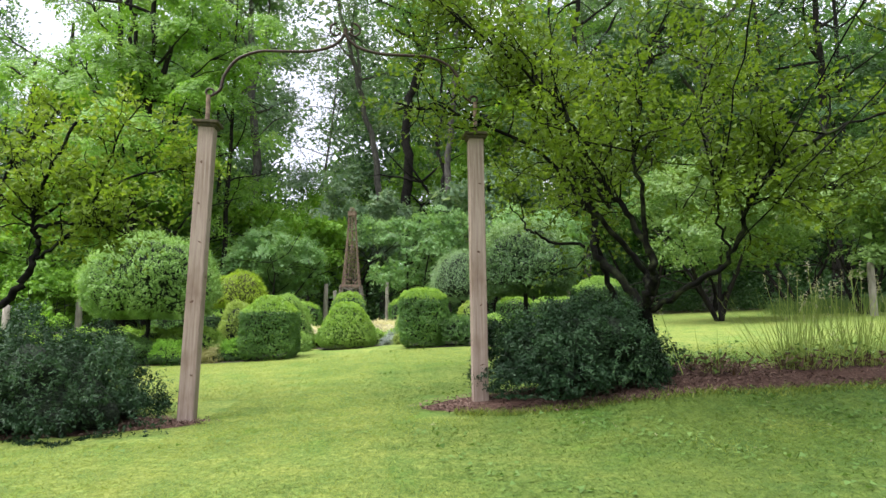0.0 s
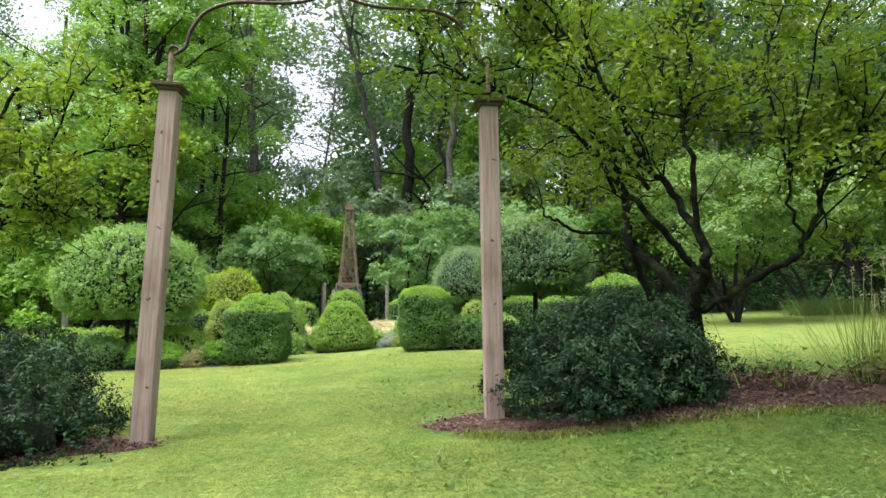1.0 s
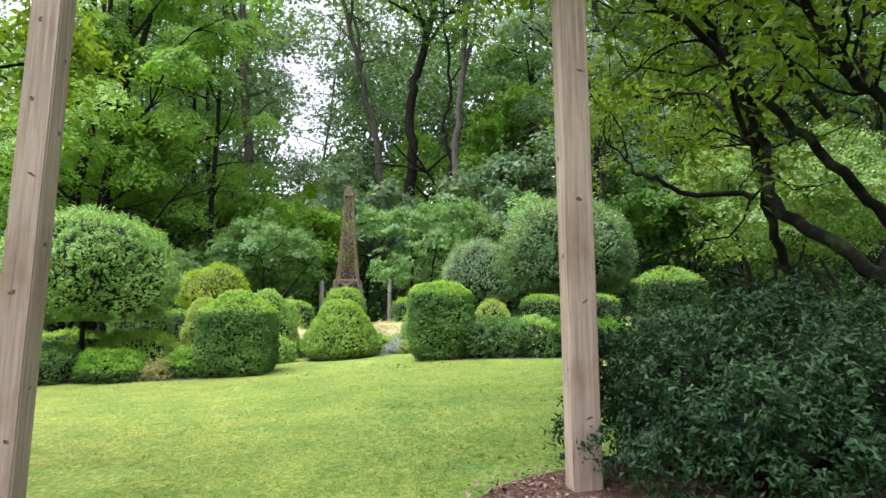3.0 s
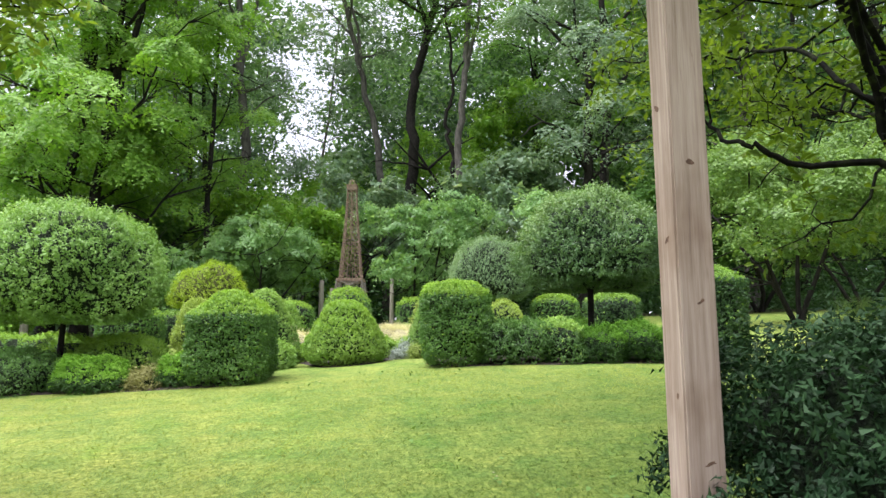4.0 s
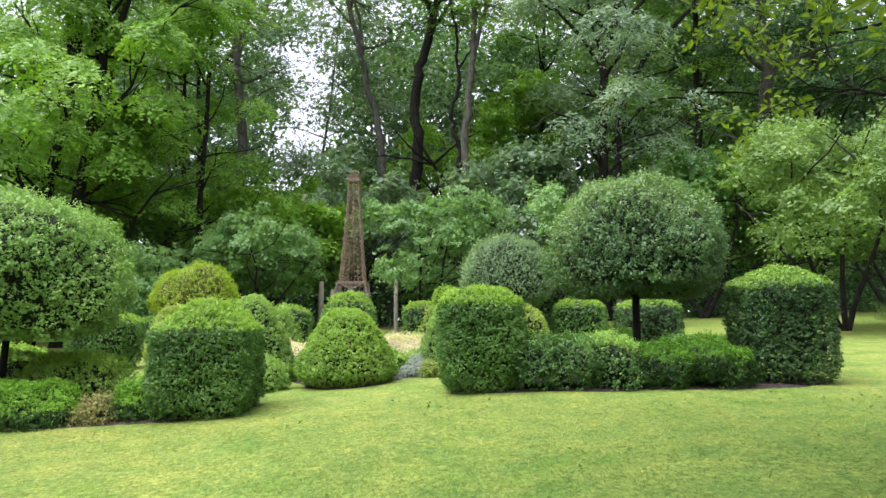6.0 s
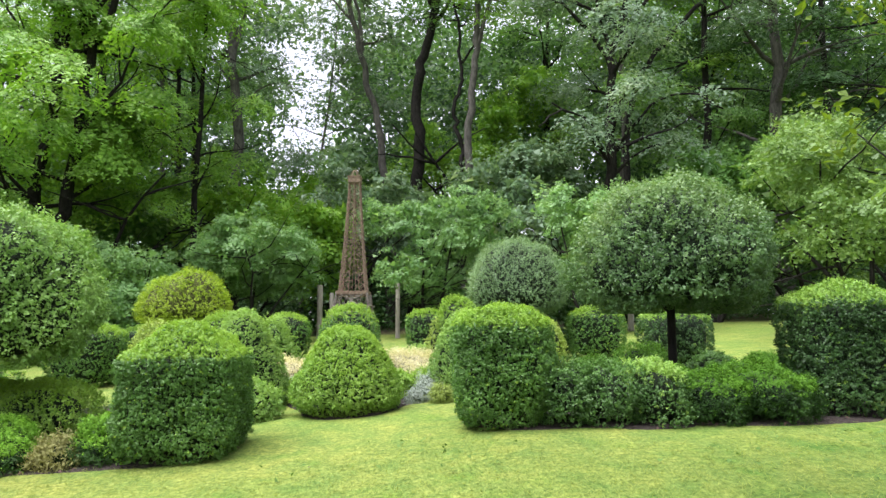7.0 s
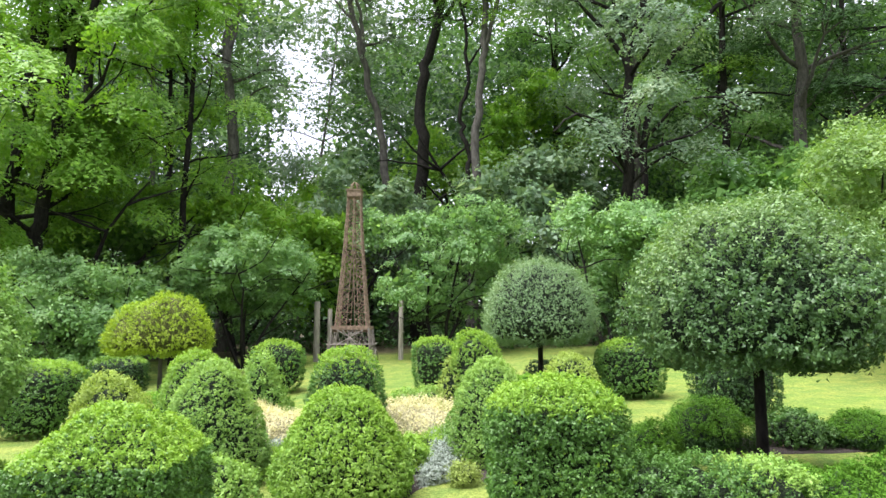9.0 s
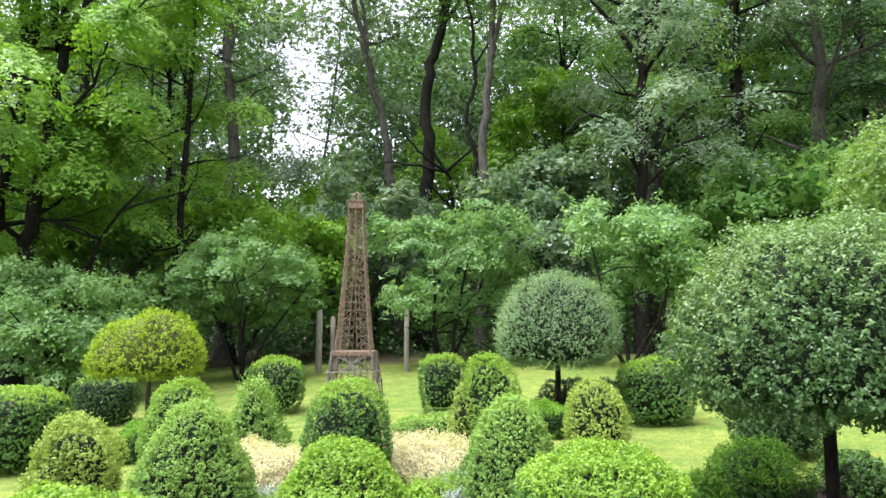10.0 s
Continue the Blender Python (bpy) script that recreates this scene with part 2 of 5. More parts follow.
LEAF_APPLE_BRIGHT = leaf_mat("bright_crabapple_leaf", (0.07, 0.13, 0.014), (0.155, 0.24, 0.026), (0.3, 0.385, 0.055), 0.45, 0.45)
LEAF_LIME = leaf_mat("lime_green_leaf", (0.07, 0.175, 0.02), (0.175, 0.345, 0.042), (0.34, 0.5, 0.085), 0.45, 0.4, 0.6, 0.2)
LEAF_OAK = leaf_mat("oak_leaf", (0.055, 0.11, 0.06), (0.15, 0.245, 0.135), (0.37, 0.46, 0.285), 0.42, 0.4, 0.5, 0.3)
LEAF_WOOD = leaf_mat("woodland_leaf", (0.042, 0.115, 0.03), (0.12, 0.25, 0.06), (0.27, 0.42, 0.125), 0.45, 0.45, 0.5, 0.2)
LEAF_PALE = leaf_mat("pale_green_leaf", (0.065, 0.13, 0.032), (0.155, 0.265, 0.068), (0.31, 0.43, 0.135), 0.45, 0.4, 0.9, 0.28)
# hemlock trees, and the dark tone painted where the wood is in shade
LEAF_HEMLOCK_SHADE = leaf_mat("hemlock_and_shaded_leaf", (0.02, 0.054, 0.018), (0.052, 0.12, 0.036), (0.12, 0.21, 0.066), 0.45, 0.3, 0.3)
LEAF_DOGWOOD = leaf_mat("dogwood_leaf", (0.08, 0.18, 0.06), (0.19, 0.345, 0.12), (0.38, 0.53, 0.25), 0.4, 0.44, 0.9, 0.35)
BLADE = leaf_mat("grass_blade", (0.13, 0.175, 0.036), (0.2, 0.252, 0.06), (0.3, 0.342, 0.105), 0.6, 0.5, 1.2)
BLADE_SHADED = leaf_mat("dark_shaded_grass_blade", (0.05, 0.09, 0.012), (0.09, 0.142, 0.022), (0.16, 0.21, 0.042), 0.6, 0.3, 1.2)
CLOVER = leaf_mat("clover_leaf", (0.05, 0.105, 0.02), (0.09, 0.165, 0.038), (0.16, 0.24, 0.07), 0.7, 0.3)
STRAW = leaf_mat("tall_grass_stalk", (0.15, 0.21, 0.045), (0.25, 0.33, 0.08), (0.4, 0.45, 0.16), 0.6, 0.3)
SEED = leaf_mat("whitish_seed_head", (0.2, 0.2, 0.12), (0.36, 0.35, 0.24), (0.55, 0.53, 0.42), 0.7, 0.3)
DRY = leaf_mat("dry_leaf", (0.035, 0.022, 0.015), (0.085, 0.055, 0.036), (0.17, 0.125, 0.085), 0.8, 0.2)
HERB = leaf_mat("perennial_leaf", (0.05, 0.11, 0.025), (0.12, 0.20, 0.05), (0.25, 0.32, 0.11), 0.5, 0.3)


# ---- mesh helpers ----
def ground_z(x, y):
    """Lawn that rises gently ahead and to the right, with a low bank under the bed and a swell before the parterre; level far out."""
    yy = np.clip(y, -20.0, 36.0)
    xx = np.clip(x, -16.0, 16.0)
    f = np.clip((x - 0.1) / 2.5, 0.0, 1.0)
    dip = 0.03 * np.exp(-(((x + 2.4) / 1.3) ** 2) - ((y - 5.5) / 1.6) ** 2)
    mound = (0.21 * f * f * (3 - 2 * f)) * np.exp(-(((y - 5.85) / np.where(y < 5.85, 1.0, 2.4)) ** 2))
    rise, fall = np.clip((y - 7.0) / 4.5, 0.0, 1.0), np.clip((y - 12.6) / 3.0, 0.0, 1.0)
    swell = 0.12 * np.exp(-(((x - 0.2) / 2.7) ** 2)) * rise * rise * (3 - 2 * rise) * (1 - fall * fall * (3 - 2 * fall))
    return 0.03 * (yy - 5.6) + 0.035 * (xx + 2.2) + mound + swell - dip


def gz(x, y):
    return float(ground_z(np.float64(x), np.float64(y)))


def np_mesh(name, verts, faces, mats, mat_index=None, smooth=False):
    """A mesh from arrays of corners and of four-cornered (or three-cornered) faces."""
    me = bpy.data.meshes.new(name)
    verts = np.asarray(verts, dtype=np.float32)
    faces = np.asarray(faces, dtype=np.int32)
    k = faces.shape[1]
    me.vertices.add(len(verts))
    me.vertices.foreach_set("co", verts.ravel())
    me.loops.add(faces.size)
    me.loops.foreach_set("vertex_index", faces.ravel())
    me.polygons.add(len(faces))
    me.polygons.foreach_set("loop_start", np.arange(0, faces.size, k, dtype=np.int32))
    for m in mats:
        me.materials.append(m)
    if mat_index is not None:
        me.polygons.foreach_set("material_index", np.asarray(mat_index, dtype=np.int32))
    me.polygons.foreach_set("use_smooth", np.full(len(faces), smooth, dtype=bool))
    me.update(calc_edges=True)
    return me


def joined(chunks):
    """Arrays of (verts, quads) put end to end."""
    vs, fs, at = [], [], 0
    for v, f in chunks:
        vs.append(v)
        fs.append(np.asarray(f) + at)
        at += len(v)
    return np.concatenate(vs), np.concatenate(fs)


def part(name, bm, mat, parent, label=""):
    me = bpy.data.meshes.new(name)
    bm.to_mesh(me)
    bm.free()
    me.materials.append(mat)
    ob = new(name, me)
    ob.parent = parent
    return tagged(ob, label)


def part_np(name, chunk, mats, parent, label="", smooth=False, mat_index=None):
    ob = new(name, np_mesh(name, chunk[0], chunk[1], mats, mat_index, smooth))
    ob.parent = parent
    return tagged(ob, label)


def thing(name, x, y, z, label, category, group="", turn=0.0):
    ob = new(name)
    ob.empty_display_size = 0.1
    ob.matrix_basis = pose(x, y, z, 0, 0, turn)
    return tagged(ob, label, category, group)


def unit(v):
    return v / np.maximum(np.linalg.norm(v, axis=-1, keepdims=True), 1e-9)


def leaves(rng, centre, facing, size, aspect=0.55, fold=0.12, whole=False):
    """One leaf at each place, lying across `facing`, in a random turn: a pointed triangle, or a folded four-cornered one."""
    n = len(centre)
    facing = unit(facing)
    side = unit(np.cross(facing, unit(rng.normal(size=(n, 3)))))
    along = np.cross(side, facing)
    s = np.broadcast_to(np.asarray(size, dtype=float), (n,))[:, None]
    if not whole:
        v = np.empty((n, 3, 3))
        v[:, 0] = centre + along * s * 0.55
        v[:, 1] = centre - along * s * 0.4 + side * s * aspect * 0.55
        v[:, 2] = centre - along * s * 0.4 - side * s * aspect * 0.55
        return v.reshape(-1, 3), np.arange(3 * n).reshape(n, 3)
    v = np.empty((n, 4, 3))
    v[:, 0] = centre - along * s * 0.5
    v[:, 1] = centre + side * s * aspect * 0.5 + facing * s * fold
    v[:, 2] = centre + along * s * 0.5
    v[:, 3] = centre - side * s * aspect * 0.5 + facing * s * fold
    return v.reshape(-1, 3), np.arange(4 * n).reshape(n, 4)


def tube(path, radii, sides=8):
    """A tapered tube along a polyline."""
    p = np.asarray(path, dtype=float)
    r = np.asarray(radii, dtype=float)
    t = unit(np.gradient(p, axis=0))
    ref = np.array([0.31, 0.95, 0.05]) if abs(t[0, 2]) > 0.6 else np.array([0.0, 0.0, 1.0])
    u = unit(np.cross(t, ref))
    w = np.cross(t, u)
    a = np.linspace(0, 2 * np.pi, sides, endpoint=False)
    ring = p[:, None] + r[:, None, None] * (np.cos(a)[None, :, None] * u[:, None] + np.sin(a)[None, :, None] * w[:, None])
    v = ring.reshape(-1, 3)
    f = []
    for i in range(len(p) - 1):
        for j in range(sides):
            k = (j + 1) % sides
            f.append((i * sides + j, i * sides + k, (i + 1) * sides + k, (i + 1) * sides + j))
    return v, np.array(f)


def smooth_path(points, steps):
    """Catmull-Rom through the points."""
    p = np.asarray(points, dtype=float)
    q = np.vstack([2 * p[0] - p[1], p, 2 * p[-1] - p[-2]])
    out = []
    for i in range(1, len(q) - 2):
        for s in np.linspace(0, 1, steps, endpoint=False):
            a, b, c, d = q[i - 1], q[i], q[i + 1], q[i + 2]
            out.append(0.5 * (2 * b + (c - a) * s + (2 * a - 5 * b + 4 * c - d) * s * s + (3 * b - a - 3 * c + d) * s ** 3))
    out.append(p[-1])
    return np.array(out)


def lumps(p, seed, scale, amount):
    """Smooth uneven swelling for an array of places."""
    r = np.random.default_rng(seed)
    out = np.zeros(len(p))
    for i in range(9):
        k = r.normal(size=3) * scale
        out += np.sin(p @ k + r.uniform(0, 6.28))
    return out * amount / 3.0


def rounded_box(bm, lo, hi, bevel=0.006):
    r = bmesh.ops.create_cube(bm, size=1.0)
    for v in r["verts"]:
        v.co = [lo[i] + (v.co[i] + 0.5) * (hi[i] - lo[i]) for i in range(3)]
    bmesh.ops.bevel(bm, geom=list({e for v in r["verts"] for e in v.link_edges}), offset=bevel, segments=2, affect="EDGES")
    return bm


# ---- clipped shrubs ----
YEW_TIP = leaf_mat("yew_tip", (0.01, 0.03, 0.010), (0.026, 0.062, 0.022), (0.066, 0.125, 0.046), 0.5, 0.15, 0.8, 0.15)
BOX_PALE_FRESH_LIT = leaf_mat("lit_fresh_pale_shoot", (0.15, 0.29, 0.06), (0.26, 0.42, 0.09), (0.4, 0.54, 0.15), 0.45, 0.4, 0.8, 0.25)
# leaf for the tops: new growth, with light from above in its colour
FRESH_LIT = {YEW.name: YEW_TIP, BOX_TIPPED.name: BOX_PALE_FRESH_LIT, BOX_PALE.name: BOX_PALE_FRESH_LIT, BOX_HEDGE.name: BOX, BOX.name: BOX_FRESH_LIT, BOX_BRIGHT.name: BOX_FRESH_LIT, BOX_DARK.name: BOX_BRIGHT, JUNIPER.name: JUNIPER_LIT, JUNIPER_DEEP.name: JUNIPER_DEEP_LIT, PRIVET.name: PRIVET_TIP, GOLDEN.name: GOLDEN_FRESH}
CORE = {GOLDEN.name: TWIGS_GOLD, CREAM.name: TWIGS_CREAM, YEW.name: TWIGS_DEEP_SHADE, JUNIPER.name: TWIGS_DEEP_SHADE, JUNIPER_DEEP.name: TWIGS_DEEP_SHADE, BOX_DARK.name: TWIGS_DEEP_SHADE, PRIVET.name: TWIGS_DEEP_SHADE}
CUBE = [(0.74, 0.0), (0.89, 0.06), (0.97, 0.18), (1.0, 0.40), (1.0, 0.70), (0.95, 0.765), (0.72, 0.85), (0.42, 0.95), (0.18, 0.99), (0.0, 1.0)]
DRUM = [(0.62, 0.0), (0.80, 0.08), (0.95, 0.27), (1.0, 0.52), (0.985, 0.74), (0.90, 0.86), (0.66, 0.94), (0.34, 0.985), (0.0, 1.0)]
CONE = [(0.72, 0.0), (0.91, 0.06), (1.0, 0.19), (0.97, 0.34), (0.845, 0.54), (0.625, 0.74), (0.40, 0.89), (0.20, 0.97), (0.0, 1.0)]
BALL = [(0.55, 0.0), (0.86, 0.17), (1.0, 0.45), (0.93, 0.70), (0.68, 0.89), (0.36, 0.98), (0.0, 1.0)]
HIVE = [(0.80, 0.0), (1.0, 0.22), (0.97, 0.50), (0.80, 0.76), (0.48, 0.93), (0.0, 1.0)]
MUSHROOM = [(0.0, 0.20), (0.42, 0.11), (0.76, 0.06), (0.96, 0.17), (1.0, 0.36), (0.93, 0.58), (0.75, 0.78), (0.48, 0.92), (0.22, 0.98), (0.0, 1.0)]
SHAGGY = [(0.0, 0.14), (0.30, 0.07), (0.62, 0.05), (0.90, 0.14), (1.0, 0.32), (0.97, 0.52), (0.84, 0.72), (0.58, 0.89), (0.28, 0.98), (0.0, 1.0)]
BLOCK = [(0.86, 0.0), (0.96, 0.08), (1.0, 0.28), (1.0, 0.79), (0.965, 0.84), (0.66, 0.925), (0.30, 0.985), (0.0, 1.0)]
UMBRELLA = [(0.0, 0.24), (0.5, 0.12), (0.84, 0.05), (1.0, 0.20), (0.95, 0.48), (0.74, 0.78), (0.40, 0.95), (0.0, 1.0)]
MOUND = [(0.90, 0.0), (1.0, 0.16), (0.97, 0.40), (0.80, 0.66), (0.52, 0.88), (0.25, 0.97), (0.0, 1.0)]
HEDGE = [(0.80, 0.0), (0.95, 0.18), (1.0, 0.45), (0.95, 0.70), (0.78, 0.89), (0.45, 0.985), (0.0, 1.0)]


def clipped(rng, seed, profile, square, a, b, h, count, size, uneven, shag, aspect=0.6, spread=0.55, plumes=0, hollow=0.65, plume=0.13, tip=0.24):
    """Leaves over the skin of a clipped shrub, gaps between the tufts and a thinned foot that show a shade-dark core,
    long shoots, and that core inside.
    """
    pr = smooth_path([(r, z, 0) for r, z in profile], 8)[:, :2]
    pr[:, 0] = np.maximum(pr[:, 0], 0)

    def skin(u, phi):
        r = np.interp(u, np.linspace(0, 1, len(pr)), pr[:, 0])
        z = np.interp(u, np.linspace(0, 1, len(pr)), pr[:, 1])
        c, s = np.cos(phi), np.sin(phi)
        q = (np.abs(c) ** square + np.abs(s) ** square) ** (-1.0 / square)
        return np.stack([a * r * q * c, b * r * q * s, h * z], axis=-1)

    def places(n):
        u = rng.random(n * 8)
        phi = rng.random(n * 8) * 2 * np.pi
        e = 1e-3
        p = skin(u, phi)
        du, dp = (skin(u + e, phi) - skin(u - e, phi)) / (2 * e), (skin(u, phi + e) - skin(u, phi - e)) / (2 * e)
        nrm = np.cross(dp, du)
        area = np.linalg.norm(nrm, axis=1)
        keep = rng.random(len(area)) < area / np.quantile(area, 0.97)
        p, nrm = p[keep][:n], unit(nrm[keep][:n])
        flip = np.einsum("ij,ij->i", nrm, p - centre) < 0
        nrm[flip] *= -1
        return p, nrm

    def sprigs(p, nrm, k, reach, lean, tight):
        axis = unit(nrm * 0.85 + rng.normal(size=p.shape) * spread * 0.65 + np.array([0, 0, lean]))
        t = np.linspace(-0.3, 1.0, k)[None, :, None]
        radial = rng.normal(size=(len(p), k, 3))
        radial = unit(radial - axis[:, None] * np.einsum("ijk,ik->ij", radial, axis)[..., None])
        c = (p[:, None] + axis[:, None] * t * reach[:, None, None] + radial * size * tight).reshape(-1, 3)
        c[:, 2] = np.maximum(c[:, 2], 0.012)
        face = (radial * 0.4 + axis[:, None] * 0.7 + rng.normal(size=radial.shape) * 0.34 + np.array([0, 0, 0.12])).reshape(-1, 3)
        return leaves(rng, c, face, size * rng.uniform(0.65, 1.25, len(c)), aspect)

    centre = np.array([0, 0, h * 0.5])
    p, nrm = places(count // 6)
    tuft = lumps(p, seed + 2, 17.0, 0.6) + lumps(p, seed + 3, 34.0, 0.6) + lumps(p, seed + 4, 60.0, 0.4)
    # fewer leaves at the foot let the dark core stand for shade
    bare = 0.75 * np.clip(1.0 - p[:, 2] / (0.17 * h), 0.0, 1.0) if profile[0][0] > 0.3 else 0.0
    keep = rng.random(len(p)) > np.maximum(np.clip(-tuft * 0.8, 0.0, 0.6) * hollow, bare)
    p, nrm, tuft = p[keep], nrm[keep], tuft[keep]
    out = lumps(p, seed, 5.0, uneven) + lumps(p, seed + 1, 14.0, uneven * 0.7) + np.clip(tuft, -1.6, 1.2) * 0.02 * hollow
    p = p + nrm * (out - rng.random(len(p)) ** 1.8 * 0.06)[:, None]
    k = 6
    chunks = [sprigs(p, nrm, k, size * 0.9 + shag * np.abs(rng.normal(size=len(p))), 0.15, 0.42)]
    # upward sprigs take the brighter leaf: new growth plus painted top light
    fresh_lit = [np.repeat(rng.random(len(p)) < np.clip((nrm[:, 2] - tip) * 2.6 + 0.12 * tuft, 0.03, 0.95), k)]
    if plumes:
        q, qn = places(plumes * 4)
        up = np.flatnonzero(qn[:, 2] > -0.1)[:plumes]
        chunks.append(sprigs(q[up], qn[up], 14, plume * rng.uniform(0.5, 1.3, len(up)), 0.55, 0.5))
        fresh_lit.append(np.repeat(rng.random(len(up)) < 0.6, 14))
    # smooth inner shell; its dark colour stands for shade between the leaves
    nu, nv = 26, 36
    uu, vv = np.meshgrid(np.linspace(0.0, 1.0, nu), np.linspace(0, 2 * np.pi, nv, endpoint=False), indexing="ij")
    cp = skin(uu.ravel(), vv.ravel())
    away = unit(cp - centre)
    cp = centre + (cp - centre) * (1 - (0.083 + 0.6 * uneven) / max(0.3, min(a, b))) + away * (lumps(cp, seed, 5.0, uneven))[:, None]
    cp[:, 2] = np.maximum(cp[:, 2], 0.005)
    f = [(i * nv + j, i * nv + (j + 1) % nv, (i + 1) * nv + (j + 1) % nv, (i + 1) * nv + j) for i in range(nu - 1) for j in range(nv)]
    return joined(chunks), np.concatenate(fresh_lit).astype(int), (cp, np.array(f))


def shrub(name, label, x, y, a, b, h, profile, square, mat, count, size, seed, uneven=0.02, shag=0.008, turn=0.0, category="shrub", group="", **more):
    rng = np.random.default_rng(seed)
    green, fresh_lit, core = clipped(rng, seed, profile, square, a, b, h, count, size, uneven, shag, **more)
    top = thing(name, x, y, gz(x, y) - 0.01, label, category, group, turn)
    part_np("foliage", green, [mat, FRESH_LIT.get(mat.name, mat)], top, mat_index=fresh_lit)
    part_np("inner_core", core, [CORE.get(mat.name, TWIGS_SHADED)], top, smooth=True)
    return top


def standard(name, label, x, y, a, b, foot, h, profile, mat, count, size, seed, trunk_r=0.04, lean=0.0, bark=None, group="", **more):
    """A clipped head on a bare stem."""
    top = thing(name, x, y, gz(x, y), label, "tree", group)
    rng = np.random.default_rng(seed)
    green, fresh_lit, core = clipped(rng, seed, profile, 2.0, a, b, h, count, size, **more)
    up = np.array([lean, 0, foot])
    crown = part_np("crown", (green[0] + up, green[1]), [mat, FRESH_LIT.get(mat.name, mat)], top, mat_index=fresh_lit)
    part_np("inner_core", (core[0] + up, core[1]), [CORE.get(mat.name, TWIGS_SHADED)], crown, smooth=True)
    stem = smooth_path([(0, 0, -0.03), (lean * 0.2, 0.01, foot * 0.5), (lean, 0, foot + h * 0.35)], 6)
    chunks = [tube(stem, np.linspace(trunk_r * 1.15, trunk_r * 0.8, len(stem)), 10)]
    for k in range(7):
        ang = k * 0.9 + rng.random() * 0.5
        o = np.array([lean, 0, foot + rng.uniform(-0.02, 0.15)])
        e = o + np.array([np.cos(ang) * a * 0.6, np.sin(ang) * b * 0.6, h * 0.35])
        lp = smooth_path([o, (o + e) / 2 + [0, 0, -0.03], e], 4)
        part_np("limb", tube(lp, np.linspace(trunk_r * 0.5, 0.008, len(lp)), 6), [bark or BARK], top, smooth=True)
    part_np("trunk", joined(chunks), [bark or BARK], top, smooth=True)
    return top


# ---- free-grown trees ----
def branch(rng, start, direction, length, wander, rise, n=6):
    pts, d = [np.array(start, float)], unit(np.array(direction, float))
    for i in range(n):
        d = unit(d + rng.normal(size=3) * wander + np.array([0, 0, rise]))
        pts.append(pts[-1] + d * length / n)
    return np.array(pts)


def spray(rng, centre, n, wide, flat, size, droop=0.0):
    """A loose layered tuft of leaves round a place."""
    o = np.clip(rng.normal(size=(n, 3)), -2.2, 2.2) * np.array([wide, wide, wide * flat])
    o[:, 2] -= droop * (o[:, 0] ** 2 + o[:, 1] ** 2) / max(wide, 1e-6)
    face = rng.normal(size=(n, 3)) * 0.38 + o / np.array([wide, wide, wide * flat]) * 0.32 + np.array([0, -0.1, 0.75])
    return leaves(rng, centre + o, face, size * rng.uniform(0.6, 1.3, n), 0.6)


def pad(rng, base, out, length, width, n, size, droop=0.35):
    """A drooping fan of leaves: five or six fingers of leaves spreading from the end of a twig."""
    out = unit(np.array([out[0], out[1], 0.0]) + 1e-6)
    across = np.array([-out[1], out[0], 0.0])
    fingers = rng.integers(4, 7)
    ang = np.linspace(-1, 1, fingers)[rng.integers(fingers, size=n)] * 0.95 + rng.normal(size=n) * 0.10
    u = rng.random(n) ** 0.65 * length * (1.0 - 0.3 * ang ** 2)
    v = np.sin(ang) * u * width / length * 1.15 + rng.normal(size=n) * size * 0.55
    z = -droop * u ** 2 / length - 0.18 * np.abs(v) + rng.normal(size=n) * size * 0.5
    p = base + out * (u * np.cos(ang * 0.6))[:, None] + across * v[:, None] + np.array([0, 0, 1.0]) * z[:, None]
    face = np.array([0, -0.15, 1.0]) + out * (0.3 + 1.2 * droop * u / length)[:, None] + rng.normal(size=(n, 3)) * 0.28
    return leaves(rng, p, face, size * rng.uniform(0.6, 1.25, n), 0.5)


